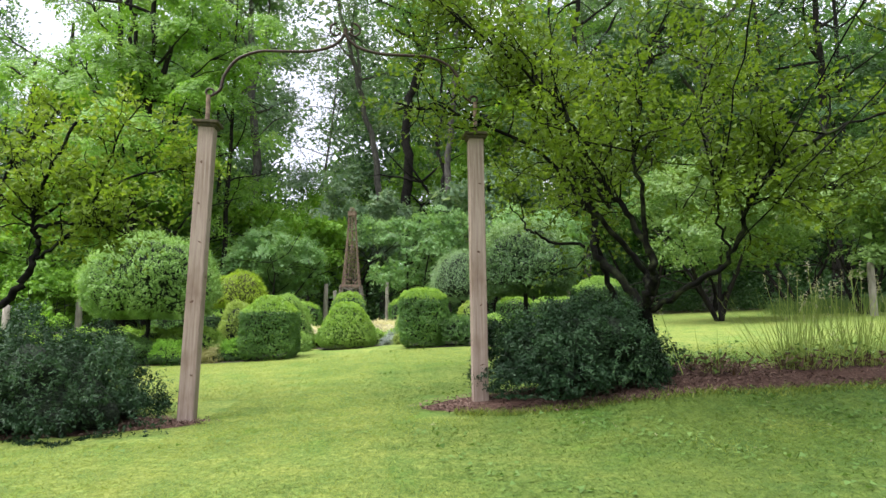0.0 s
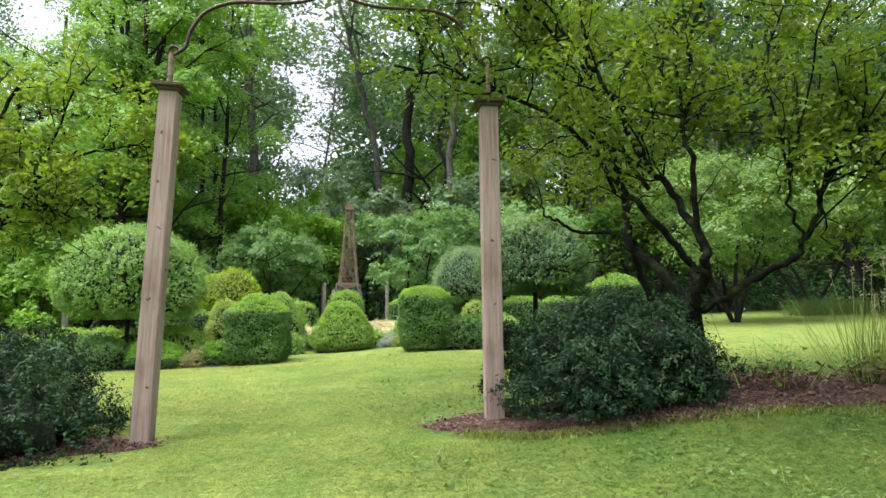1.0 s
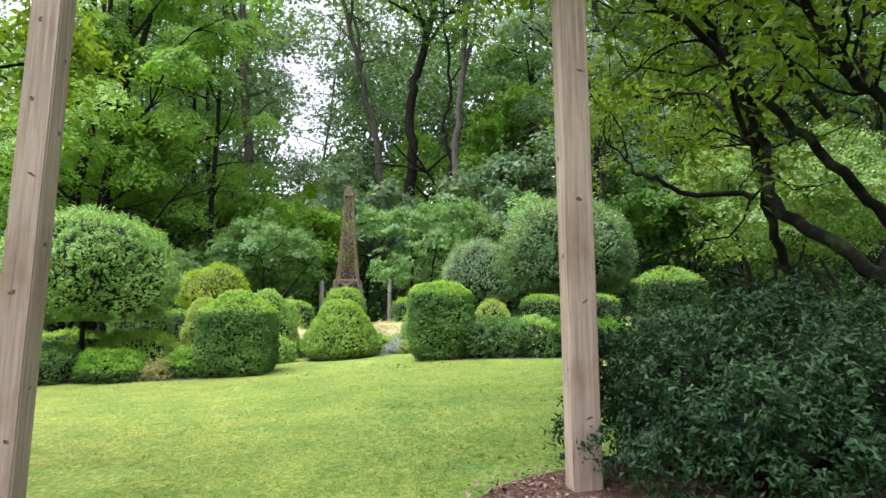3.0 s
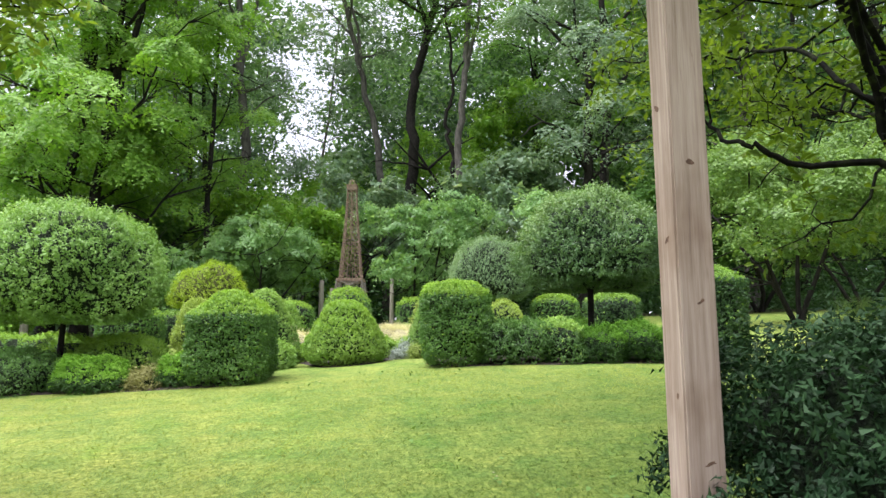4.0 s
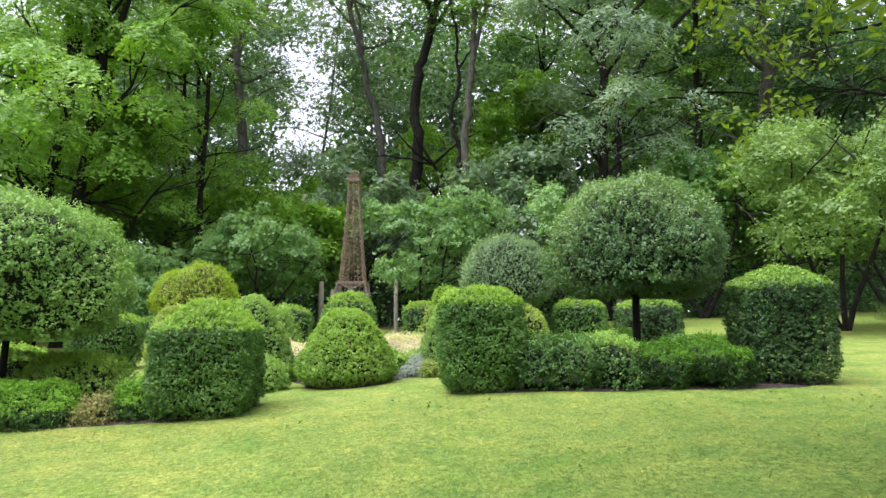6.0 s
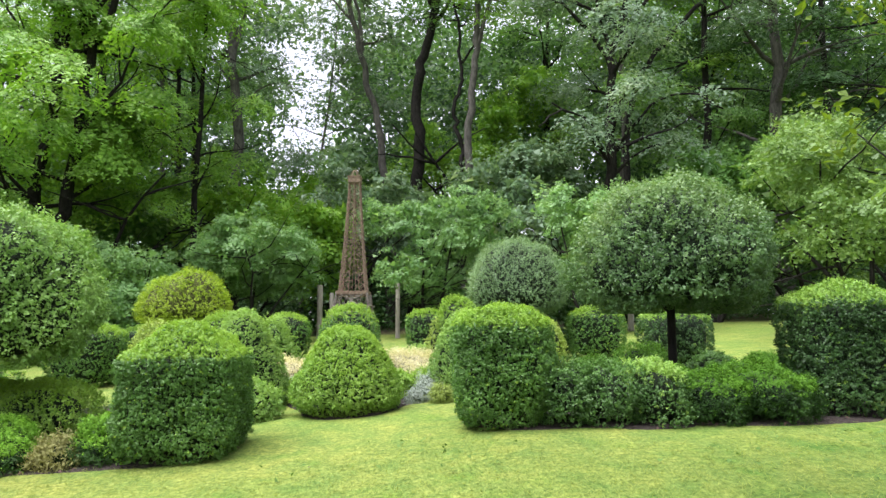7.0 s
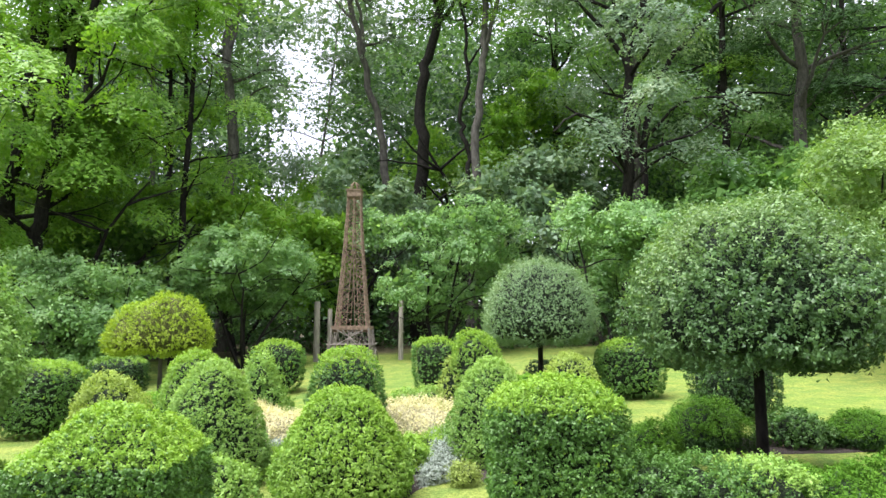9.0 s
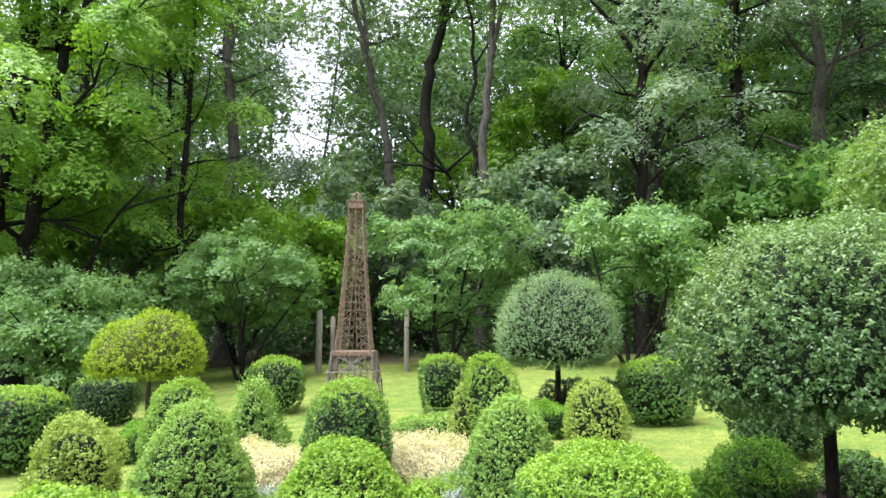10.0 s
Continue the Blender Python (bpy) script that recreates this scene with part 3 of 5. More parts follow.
def forest_tree(name, label, x, y, spine, trunk_r, big, crown_from, crown_r, mat, bark, pads, per, leaf, seed, limbs=12, length=1.2, droop=0.45, shade_canopy=200, group="woodland trees"):
    """A tall woodland tree: trunk along its spine, forked main limbs, layered fans of leaves, and unseen top leaves
    added to shade the wood.
    """
    rng = np.random.default_rng(seed)
    top = thing(name, x, y, gz(x, y) - 0.05, label, "tree", group)
    trunk = smooth_path([(px, 0.0, pz) for px, pz in spine], 4)
    trunk[1:] += rng.normal(size=(len(trunk) - 1, 3)) * [trunk_r * 0.22, trunk_r * 0.22, 0]
    height = trunk[-1, 2]
    tt = trunk[:, 2] / height
    wood = [tube(trunk, trunk_r * (1 - 0.72 * tt) + trunk_r * 0.5 * np.exp(-tt * 40), 10)]
    starts = []
    for r0, pts in big:
        lp = smooth_path([(px, py, pz) for px, py, pz in pts], 4)
        lp[1:-1] += rng.normal(size=(len(lp) - 2, 3)) * r0 * 0.3
        part_np("limb", tube(lp, np.linspace(r0, r0 * 0.35, len(lp)), 8), [bark], top, smooth=True)
        for i in range(len(lp) // 3, len(lp)):
            starts.append((lp[i], unit(lp[i] - lp[i - 1])))
    for k in range(limbs):
        f = crown_from + (0.95 - crown_from) * (k + rng.random()) / limbs
        o = trunk[int(np.argmin(np.abs(tt - f)))]
        ang = k * 2.4 + rng.normal() * 0.4
        reach = crown_r * rng.uniform(0.6, 1.15) * (1.0 - 0.5 * max(0.0, (f - 0.6) / 0.4))
        lp = branch(rng, o, (np.cos(ang), np.sin(ang), rng.uniform(0.1, 0.7)), reach, 0.16, 0.03)
        wood.append(tube(lp, np.linspace(trunk_r * 0.34, trunk_r * 0.05, len(lp)), 5))
        starts += [(lp[i], lp[i] - lp[i - 1]) for i in (2, 3, 4, 5, 6, 6)]
        for q in range(3):
            sp = branch(rng, lp[rng.integers(2, 6)], unit(lp[6] - lp[0]) + rng.normal(size=3) * [0.8, 0.8, 0.3], reach * 0.45, 0.2, 0.0, 4)
            wood.append(tube(sp, np.linspace(trunk_r * 0.13, trunk_r * 0.03, len(sp)), 4))
            starts += [(sp[i], sp[i] - sp[i - 1]) for i in (2, 3, 4)]
    fans = []
    for k in range(pads):
        if k % 6 == 0:
            o, d = starts[rng.integers(len(starts))]
            o, first = o + rng.normal(size=3) * [0.45, 0.45, 0.3], rng.uniform(0, 6.28)
        ln = length * rng.uniform(0.75, 1.25)
        turn = first + (k % 6) * 1.05 + rng.normal() * 0.2
        way = unit(d) * 0.35 + np.array([np.cos(turn), np.sin(turn) - 0.3, 0.0])
        fans.append(pad(rng, o + rng.normal(size=3) * [0.15, 0.15, 0.1], way, ln, ln * rng.uniform(0.7, 1.0), per, leaf, droop))
    # large leaves above the view, added only to darken the wood below
    if shade_canopy:
        a, rr = rng.uniform(0, 6.28, shade_canopy), np.sqrt(rng.random(shade_canopy)) * crown_r * 1.15
        p = np.column_stack([trunk[-1, 0] + np.cos(a) * rr, np.sin(a) * rr, rng.uniform(max(19.5, height - 4.0), height + 2.0, shade_canopy) - 0.25 * rr])
        fans.append(leaves(rng, p, rng.normal(size=p.shape) * 0.4 + [0, 0, 1], rng.uniform(0.4, 0.8, shade_canopy), 0.6))
    part_np("trunk", joined(wood), [bark], top, smooth=True)
    part_np("crown", joined(fans), [mat], top)
    return top


def bush_tree(name, label, x, y, height, radius, low, mat, bark, tufts, per, leaf, seed, wide=0.35, stems=4, group="", category="tree"):
    """A many-stemmed small tree, leafy nearly to the ground."""
    rng = np.random.default_rng(seed)
    top = thing(name, x, y, gz(x, y) - 0.03, label, category, group)
    for k in range(stems):
        wood = []
        ang = k * 6.28 / stems + rng.random()
        lp = branch(rng, (np.cos(ang) * 0.08, np.sin(ang) * 0.08, 0), (np.cos(ang) * 0.5, np.sin(ang) * 0.5, 1), height * 0.75, 0.14, 0.05, 7)
        wood.append(tube(lp, np.linspace(0.05, 0.012, len(lp)) * height / 4, 6))
        for s in range(4):
            sp = branch(rng, lp[rng.integers(2, 7)], (rng.normal(), rng.normal(), 0.35), radius * 0.8, 0.2, 0.02, 5)
            wood.append(tube(sp, np.linspace(0.02, 0.006, len(sp)) * height / 4, 5))
        part_np("stem", joined(wood), [bark], top, smooth=True)
    # the crown is a heap of separate leafy lobes, each with a lit top and a shaded foot
    lobes = []
    for k in range(13):
        d = unit(rng.normal(size=3) + [0, 0, 0.25])
        rr = rng.uniform(0.5, 0.82)
        lobes.append((np.array([d[0] * radius * rr, d[1] * radius * rr, low + (height - low) * (0.5 + 0.46 * d[2] * rr)]), radius * rng.uniform(0.26, 0.46)))
    tuft = []
    for k in range(tufts):
        c0, r0 = lobes[k % len(lobes)]
        d = unit(rng.normal(size=3) + [0, 0, 0.15])
        c = c0 + d * r0 * np.array([1.0, 1.0, 0.8]) * rng.uniform(0.7, 1.05)
        w = wide * rng.uniform(0.5, 1.2)
        if rng.random() < 0.65:
            tuft.append(spray(rng, c, per, w * 0.55, 0.55, leaf, 0.2))
        else:
            tuft.append(pad(rng, c - d * w * 0.6, d + rng.normal(size=3) * 0.3, w * 1.8, w * 1.3, per, leaf, 0.4))
        if d[2] > 0.3 and rng.random() < 0.35:
            sp = branch(rng, c, d + [0, 0, 0.9], w * 1.3, 0.1, 0.1, 4)
            tuft.append(leaves(rng, sp[rng.integers(1, 5, 12)] + rng.normal(size=(12, 3)) * 0.05, rng.normal(size=(12, 3)) + [0, 0, 0.5], leaf * rng.uniform(0.5, 1.0, 12), 0.5))
    for c0, r0 in lobes:
        q = c0 + rng.normal(size=(70, 3)) * r0 * np.array([0.4, 0.4, 0.22])
        tuft.append(leaves(rng, q, rng.normal(size=q.shape) + [0, 0, 1], leaf * 2.2 * rng.uniform(0.7, 1.2, len(q)), 0.7))
    part_np("crown", joined(tuft), [mat], top)
    return top


def limb_tree(name, label, x, y, limbs, trunk, mat, bark, leaf, twigs, per, seed, rise=0.12, reach=0.9):
    """A spreading small tree: drawn main limbs, grown twigs and leaves on them."""
    rng = np.random.default_rng(seed)
    z0 = gz(x, y) - 0.04
    top = thing(name, x, y, z0, label, "tree")
    wood = []
    tp = smooth_path(trunk[0], 5)
    wood.append(tube(tp, np.interp(np.linspace(0, 1, len(tp)), np.linspace(0, 1, len(trunk[1])), trunk[1]), 12))
    part_np("trunk", joined(wood), [bark], top, smooth=True)
    wood, spots = [], []
    for pts, r0, r1, leafy in limbs:
        lp = smooth_path(pts, 6)
        lp[1:-1] += rng.normal(size=(len(lp) - 2, 3)) * 0.012
        bend = np.linspace(0, 9.0, len(lp))[:, None]
        lp += (np.sin(bend + rng.uniform(0, 6.28, 3)) - np.sin(rng.uniform(0, 0.1, 3))) * 0.03 * np.clip(bend / 3.0, 0, 1)
        part_np("limb", tube(lp, np.linspace(r0 * 0.67, r1 * 0.8, len(lp)), 9), [bark], top, smooth=True)
        for i in range(int(len(lp) * leafy), len(lp)):
            spots.append((lp[i], unit(lp[i] - lp[max(0, i - 2)] + 1e-6), r1 + (r0 - r1) * (1 - i / len(lp))))
    tips = []
    for k in range(twigs):
        o, d, r = spots[rng.integers(len(spots))]
        sp = branch(rng, o, d * 0.6 + rng.normal(size=3) * 0.8 + [0, 0, 0.25], reach * rng.uniform(0.5, 1.2), 0.4, rise, 6)
        wood.append(tube(sp, np.linspace(min(0.0095, r * 0.5), 0.0025, len(sp)), 5))
        tips += [sp[2], sp[3], sp[4], sp[5], sp[6]]
        for s in range(2):
            tw = branch(rng, sp[rng.integers(2, 6)], rng.normal(size=3) + [0, 0, 0.2], reach * 0.4, 0.45, 0.05, 4)
            wood.append(tube(tw, np.linspace(0.004, 0.0015, len(tw)), 4))
            tips += [tw[2], tw[3], tw[4]]
    tips = np.array(tips)
    pick = rng.integers(len(tips), size=len(tips) * per)
    c = tips[pick] + rng.normal(size=(len(pick), 3)) * np.array([0.06, 0.06, 0.05])
    lv = leaves(rng, c, rng.normal(size=c.shape) * 0.7 + [0, 0, 0.8], leaf * rng.uniform(0.55, 1.2, len(c)), 0.52, whole=True)
    tagged(part_np("twig_mass", joined(wood), [bark], top, smooth=True), kind="stuff")
    part_np("crown", lv, [mat], top)
    return top


# ---- ground ----
def stretch_axis(lo, hi, fine_lo, fine_hi, step):
    mid = np.arange(fine_lo, fine_hi + step, step)
    left = fine_lo - np.geomspace(step, fine_lo - lo, 14)[::-1]
    right = mid[-1] + np.geomspace(step, hi - mid[-1], 14)
    return np.concatenate([left, mid, right])


gx, gy = stretch_axis(-900, 900, -16, 16, 0.25), stretch_axis(-900, 900, 0, 36, 0.25)
mx, my = np.meshgrid(gx, gy, indexing="ij")
pts = np.stack([mx.ravel(), my.ravel(), np.zeros(mx.size)], axis=1)
pts[:, 2] = ground_z(pts[:, 0], pts[:, 1]) + np.where(np.abs(pts[:, 0]) < 40, lumps(pts, 5, 1.2, 0.006), 0)
ny = len(gy)
gi, gj = np.meshgrid(np.arange(len(gx) - 1), np.arange(ny - 1), indexing="ij")
a0 = (gi * ny + gj).ravel()
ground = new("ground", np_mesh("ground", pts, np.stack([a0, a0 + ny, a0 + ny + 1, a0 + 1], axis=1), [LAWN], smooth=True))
tagged(ground, "mown green lawn with clover, leaf litter under the wood", "lawn", kind="structure")


def bed(name, label, outline, seed, chips):
    """A raised mulch bed with loose bark chips on it."""
    o = smooth_path(list(outline) + [outline[0]], 16)[:-1, :2]
    c = o.mean(axis=0)
    o = o + np.random.default_rng(seed).normal(size=o.shape) * 0.006 + (lumps(np.column_stack([o, 0 * o[:, 0]]), seed, 5.0, 0.03))[:, None]
    rings = np.array([1.0, 0.97, 0.9, 0.7, 0.45, 0.2])
    lift = np.array([-0.01, 0.006, 0.012, 0.014, 0.016, 0.016])
    v = []
    for k, up in zip(rings, lift):
        q = c + (o - c) * k
        v.append(np.column_stack([q, ground_z(q[:, 0], q[:, 1]) + up]))
    n = len(o)
    f = [(i * n + j, i * n + (j + 1) % n, (i + 1) * n + (j + 1) % n, (i + 1) * n + j) for i in range(len(rings) - 1) for j in range(n)]
    last = (len(rings) - 1) * n
    f += [(last + j, last + j + 1, last + n - 2 - j, last + n - 1 - j) for j in range(n // 2 - 1)]
    v = np.concatenate(v)
    v[:, 2] += lumps(v, seed, 7.0, 0.006)
    tagged(new(name, np_mesh(name, v, np.array(f), [MULCH if outline[0][1] < 8 else SOIL], smooth=True)), label, "mulch bed", kind="structure")
    rng = np.random.default_rng(seed)
    j = rng.integers(n, size=chips)
    k = np.sqrt(rng.random(chips))[:, None] * 1.03
    q = c + (o[j] - c) * k + rng.normal(size=(chips, 2)) * 0.03
    p = np.column_stack([q, ground_z(q[:, 0], q[:, 1]) + 0.022])
    lv = leaves(rng, p, rng.normal(size=p.shape) * 0.35 + [0, 0, 1], rng.uniform(0.012, 0.05, chips), 0.4, 0.05)
    tagged(new("wood_chips", np_mesh("wood_chips", *lv, [CHIP])), "loose brown bark chips on the mulch bed", "mulch", kind="stuff")


bed("mulch_bed", "brown bark mulch bed under the yew and crabapple", [(-0.27, 5.85), (0.1, 5.47), (0.74, 5.27), (1.8, 5.26), (3.1, 5.2), (5.0, 5.37), (7.0, 5.7), (7.2, 6.6), (4.8, 6.5), (2.9, 6.25), (2.2, 6.6), (1.0, 6.5), (0.2, 6.3)], 3, 9000)
bed("mulch_bed", "brown bark mulch bed under the yew by the arch", [(-2.0, 5.6), (-2.35, 5.4), (-3.2, 5.1), (-4.6, 5.0), (-6.2, 5.6), (-6.4, 7.2), (-4.4, 7.0), (-2.8, 6.1)], 4, 4500)
bed("mulch_bed", "dark mulch bed under the clipped hedges", [(-0.66, 12.3), (-0.58, 11.86), (-0.1, 11.62), (1.0, 11.54), (2.1, 11.62), (3.2, 11.95), (3.55, 12.5), (3.5, 13.0), (2.4, 13.5), (0.6, 13.5), (-0.3, 15.2), (-0.9, 14.8), (-0.7, 13.4)], 5, 800)
bed("mulch_bed", "dark mulch bed under the clipped hedges", [(-2.72, 11.95), (-2.84, 11.42), (-3.5, 11.26), (-4.4, 11.2), (-5.4, 11.26), (-7.8, 11.4), (-8.2, 12.4), (-6.4, 13.6), (-5.2, 15.2), (-3.4, 15.4), (-3.05, 13.8)], 6, 800)
bed("mulch_bed", "dark mulch bed under the juniper mounds", [(1.3, 14.85), (2.0, 14.55), (3.1, 14.5), (4.0, 14.6), (4.2, 15.1), (2.6, 15.4), (1.4, 15.5)], 8, 200)
bed("mulch_bed", "dark mulch bed round the middle cone", [(-2.48, 13.3), (-2.05, 12.86), (-1.5, 13.05), (-1.15, 14.2), (-1.2, 15.6), (-0.9, 16.6), (-2.2, 17.2), (-3.6, 16.6), (-3.2, 15.2)], 7, 700)

# ---- wooden garden arch with iron ogee ----
LEFT, RIGHT = Vector((-2.24, 5.72)), Vector((0.345, 5.93))


def garden_arch():
    top = thing("garden_arch", -0.93, 5.82, gz(-0.93, 5.82), "two weathered square wooden posts joined by a wrought-iron ogee arch", "garden arch")
    base = Vector((-0.93, 5.82, gz(-0.93, 5.82)))
    rng = np.random.default_rng(12)
    for at, tilt, turn, high in ((LEFT, 1.7, 6.0, 2.64), (RIGHT, -0.7, 7.0, 2.585)):
        z0 = gz(at.x, at.y) - 0.06
        post = part("post", rounded_box(bmesh.new(), (-0.069, -0.069, 0), (0.069, 0.069, high - z0), 0.007), WOOD, top)
        post.matrix_basis = pose(at.x - base.x, at.y - base.y, z0 - base.z, 0, tilt, turn)
        cap = bmesh.new()
        rounded_box(cap, (-0.115, -0.115, high - z0), (0.115, 0.115, high - z0 + 0.028), 0.006)
        rounded_box(cap, (-0.088, -0.088, high - z0 - 0.03), (0.088, 0.088, high - z0 + 0.004), 0.008)
        rounded_box(cap, (-0.075, -0.075, high - z0 + 0.02), (0.075, 0.075, high - z0 + 0.04), 0.01)
        part("cap", cap, CAP, post, "dark mossy wooden cap")
        front = (2.28, 1.9, 1.55, 1.02, 0.38) if at is LEFT else (2.12, 1.48, 0.99, 0.45)
        for k, (face, zk) in enumerate([(0, z) for z in front] + [(1, z + 0.22) for z in front[1:]]):
            kn = bmesh.new()
            bmesh.ops.create_circle(kn, cap_ends=True, segments=12, radius=1.0)
            w, hh, slant = rng.uniform(0.009, 0.018), rng.uniform(0.006, 0.012), rng.uniform(-0.6, 0.6)
            off, zz = rng.uniform(-0.03, 0.035), zk - z0
            inner = 0.0698 if at is LEFT else -0.0698
            for v in kn.verts:
                wob = 1 + 0.25 * rng.normal()
                cx, cy = v.co.x * w * wob, v.co.y * hh * wob + v.co.x * w * slant
                v.co = (off + cx, -0.0698, zz + cy) if face == 0 else (inner, off + cx, zz + cy)
            part("knot", kn, KNOT, post)
    # iron: pin, ring, ogee bar and scroll on either side
    a3, b3 = Vector((LEFT.x + 0.075, LEFT.y, 0)), Vector((RIGHT.x - 0.03, RIGHT.y, 0))
    mid = (a3 + b3) / 2
    for e, s in ((a3, 1), (b3, -1)):
        def at(f, z):
            q = e.lerp(mid, f)
            return (q.x - base.x, q.y - base.y, z - base.z)
        pin = tube([at(0.0, 2.6), at(0.0, 2.8), at(0.0, 2.93)], [0.02, 0.02, 0.02], 8)
        part_np("pin", pin, [RUST], top, "rusty iron pin", smooth=True)
        ring = [at(0.01 + 0.028 * math.cos(w), 2.955 + 0.035 * math.sin(w)) for w in np.linspace(0.4, 6.4, 18)]
        part_np("ring", tube(ring, [0.011] * len(ring), 7), [IRON], top, smooth=True)
        bar = smooth_path([at(0.03, 2.93), at(0.085, 2.99), at(0.11, 3.12), at(0.20, 3.28), at(0.36, 3.365), at(0.55, 3.375), at(0.74, 3.385), at(0.90, 3.44), at(0.985, 3.54), at(0.995, 3.62)], 6)
        part_np("ogee_bar", tube(bar, [0.0145] * len(bar), 8), [IRON], top, smooth=True)
        curl = [at(0.985 - 0.06 * (1 - k / 26) * math.sin(k * 0.33) - 0.05, 3.60 + 0.075 * (1 - k / 26) * math.cos(k * 0.33)) for k in range(22)]
        part_np("scroll", tube(curl, np.linspace(0.012, 0.007, len(curl)), 7), [IRON], top, smooth=True)
    return top


garden_arch()


# ---- rusty lattice tower ----
def lattice_tower():
    x, y = -2.37, 16.62
    z0 = gz(x, y)
    top = thing("lattice_tower", x, y, z0, "tall slender rusty iron lattice tower ornament with a platform", "garden ornament")
    zp, zt = 1.755 - z0, 3.63 - z0

    def bar(p, q, r=0.011, n=5):
        return tube([p, tuple((a + b) / 2 for a, b in zip(p, q)), q], [r] * 3, n)

    def half(z):
        f = (z - zp) / (zt - zp)
        return 0.205 * (1 - f) ** 1.2 + 0.09 * f + 0.012 * (1 - f)

    def gap(z):
        f = (z - zp) / (zt - zp)
        return max(0.004, 0.062 * (1 - f / 0.62))

    levels = [zp + (zt - zp) * (1 - (1 - i / 19) ** 1.12) for i in range(20)]
    corners = ((-1, -1), (1, -1), (1, 1), (-1, 1))
    for sx, sy in corners:
        path = [(sx * half(z), sy * half(z), z) for z in levels]
        part_np("corner_bar", tube(path, [0.0095] * len(path), 6), [RUST], top, smooth=True)
        leg = smooth_path([(sx * 0.25, sy * 0.25, zp), (sx * 0.30, sy * 0.30, zp * 0.62), (sx * 0.40, sy * 0.40, zp * 0.25), (sx * 0.46, sy * 0.46, -0.02)], 5)
        part_np("leg", tube(leg, [0.016] * len(leg), 6), [GREY_IRON], top, smooth=True)
    for k in range(4):
        m = Matrix.Rotation(k * math.pi / 2, 3, "Z")
        for s in (-1, 1):
            rib = [tuple(m @ Vector((s * gap(z), -half(z), z))) for z in levels]
            part_np("inner_bar", tube(rib, [0.0052] * len(rib), 5), [RUST], top, smooth=True)
            lat = []
            for i in range(len(levels) - 1):
                za, zb = levels[i], levels[i + 1]
                o0, o1 = Vector((s * half(za), -half(za), za)), Vector((s * half(zb), -half(zb), zb))
                i0, i1 = Vector((s * gap(za), -half(za), za)), Vector((s * gap(zb), -half(zb), zb))
                for p, q in ((o0, i1), (i0, o1), (o1, i1)):
                    lat.append(bar(tuple(m @ p), tuple(m @ q), 0.0030, 4))
            part_np("lattice_panel", joined(lat), [RUST], top)
        low = []
        for zz in (zp - 0.22, zp - 0.55):
            w = 0.28 + (zp - zz) * 0.14
            low.append(bar(tuple(m @ Vector((-w, -w, zz))), tuple(m @ Vector((w, -w, zz))), 0.008))
        for i in range(6):
            u = -0.22 + 0.44 * i / 5
            low.append(bar(tuple(m @ Vector((u, -0.25, zp))), tuple(m @ Vector((-u * 0.9, -0.30, zp - 0.24))), 0.006, 4))
        for i in range(7):
            u = -0.25 + 0.5 * i / 6
            for w in (-0.07, 0.07):
                low.append(bar(tuple(m @ Vector((u, -0.262, zp - 0.03))), tuple(m @ Vector((u + w, -0.312, zp - 0.38))), 0.003, 4))
        arch = [tuple(m @ Vector((0.30 * math.cos(w), -0.33, zp - 0.75 + 0.45 * math.sin(w)))) for w in np.linspace(0, math.pi, 14)]
        low.append(tube(arch, [0.009] * 14, 5))
        tagged(part_np("base_panel", joined(low), [GREY_IRON], top), "greyish weathered iron panel", kind="stuff")
    deck = bmesh.new()
    rounded_box(deck, (-0.262, -0.262, zp - 0.03), (0.262, 0.262, zp + 0.03), 0.008)
    rounded_box(deck, (-0.24, -0.24, zp - 0.055), (0.24, 0.24, zp - 0.02), 0.006)
    part("platform", deck, RUST, top)
    head = bmesh.new()
    rounded_box(head, (-0.105, -0.105, zt - 0.03), (0.105, 0.105, zt + 0.075), 0.008)
    rounded_box(head, (-0.115, -0.115, zt + 0.06), (0.115, 0.115, zt + 0.085), 0.006)
    part("top_box", head, RUST, top, "reddish rusty box at the top")
    for k in range(3):
        m = Matrix.Rotation(k * math.pi / 3, 3, "Z")
        hoop = [tuple(m @ Vector((0.075 * math.cos(w), 0, zt + 0.085 + 0.115 * math.sin(w)))) for w in np.linspace(0, math.pi, 12)]
        part_np("hoop", tube(hoop, [0.006] * 12, 5), [RUST], top, smooth=True)
    return top


lattice_tower()

# ---- clipped shrubs of the parterre ----
G1 = "clipped shrubs of the parterre"
shrub("topiary_cube", "boxwood clipped to a cube with a domed top", -3.14, 11.72, 0.485, 0.50, 1.13, CUBE, 6.5, BOX, 100000, 0.0205, 21, group=G1, turn=4)
shrub("topiary_cube", "boxwood clipped to a rounded upright block", -0.36, 12.05, 0.445, 0.46, 1.08, DRUM, 3.2, BOX, 92000, 0.0205, 22, 0.025, group=G1)
shrub("topiary_cube", "dark boxwood clipped to a square block at the hedge end", 3.03, 12.42, 0.47, 0.48, 1.26, BLOCK, 5, BOX_DARK, 62000, 0.024, 23, 0.02, group=G1)
shrub("topiary_cone", "bright boxwood clipped to a plump cone", -1.985, 13.4, 0.60, 0.58, 0.98, CONE, 2.2, BOX_BRIGHT, 68000, 0.0225, 24, 0.03, group=G1)
shrub("topiary_ball", "dense green boxwood ball before the lattice tower", -2.25, 15.3, 0.44, 0.44, 1.28, BALL, 2, BOX, 32000, 0.023, 25, 0.025, group=G1)
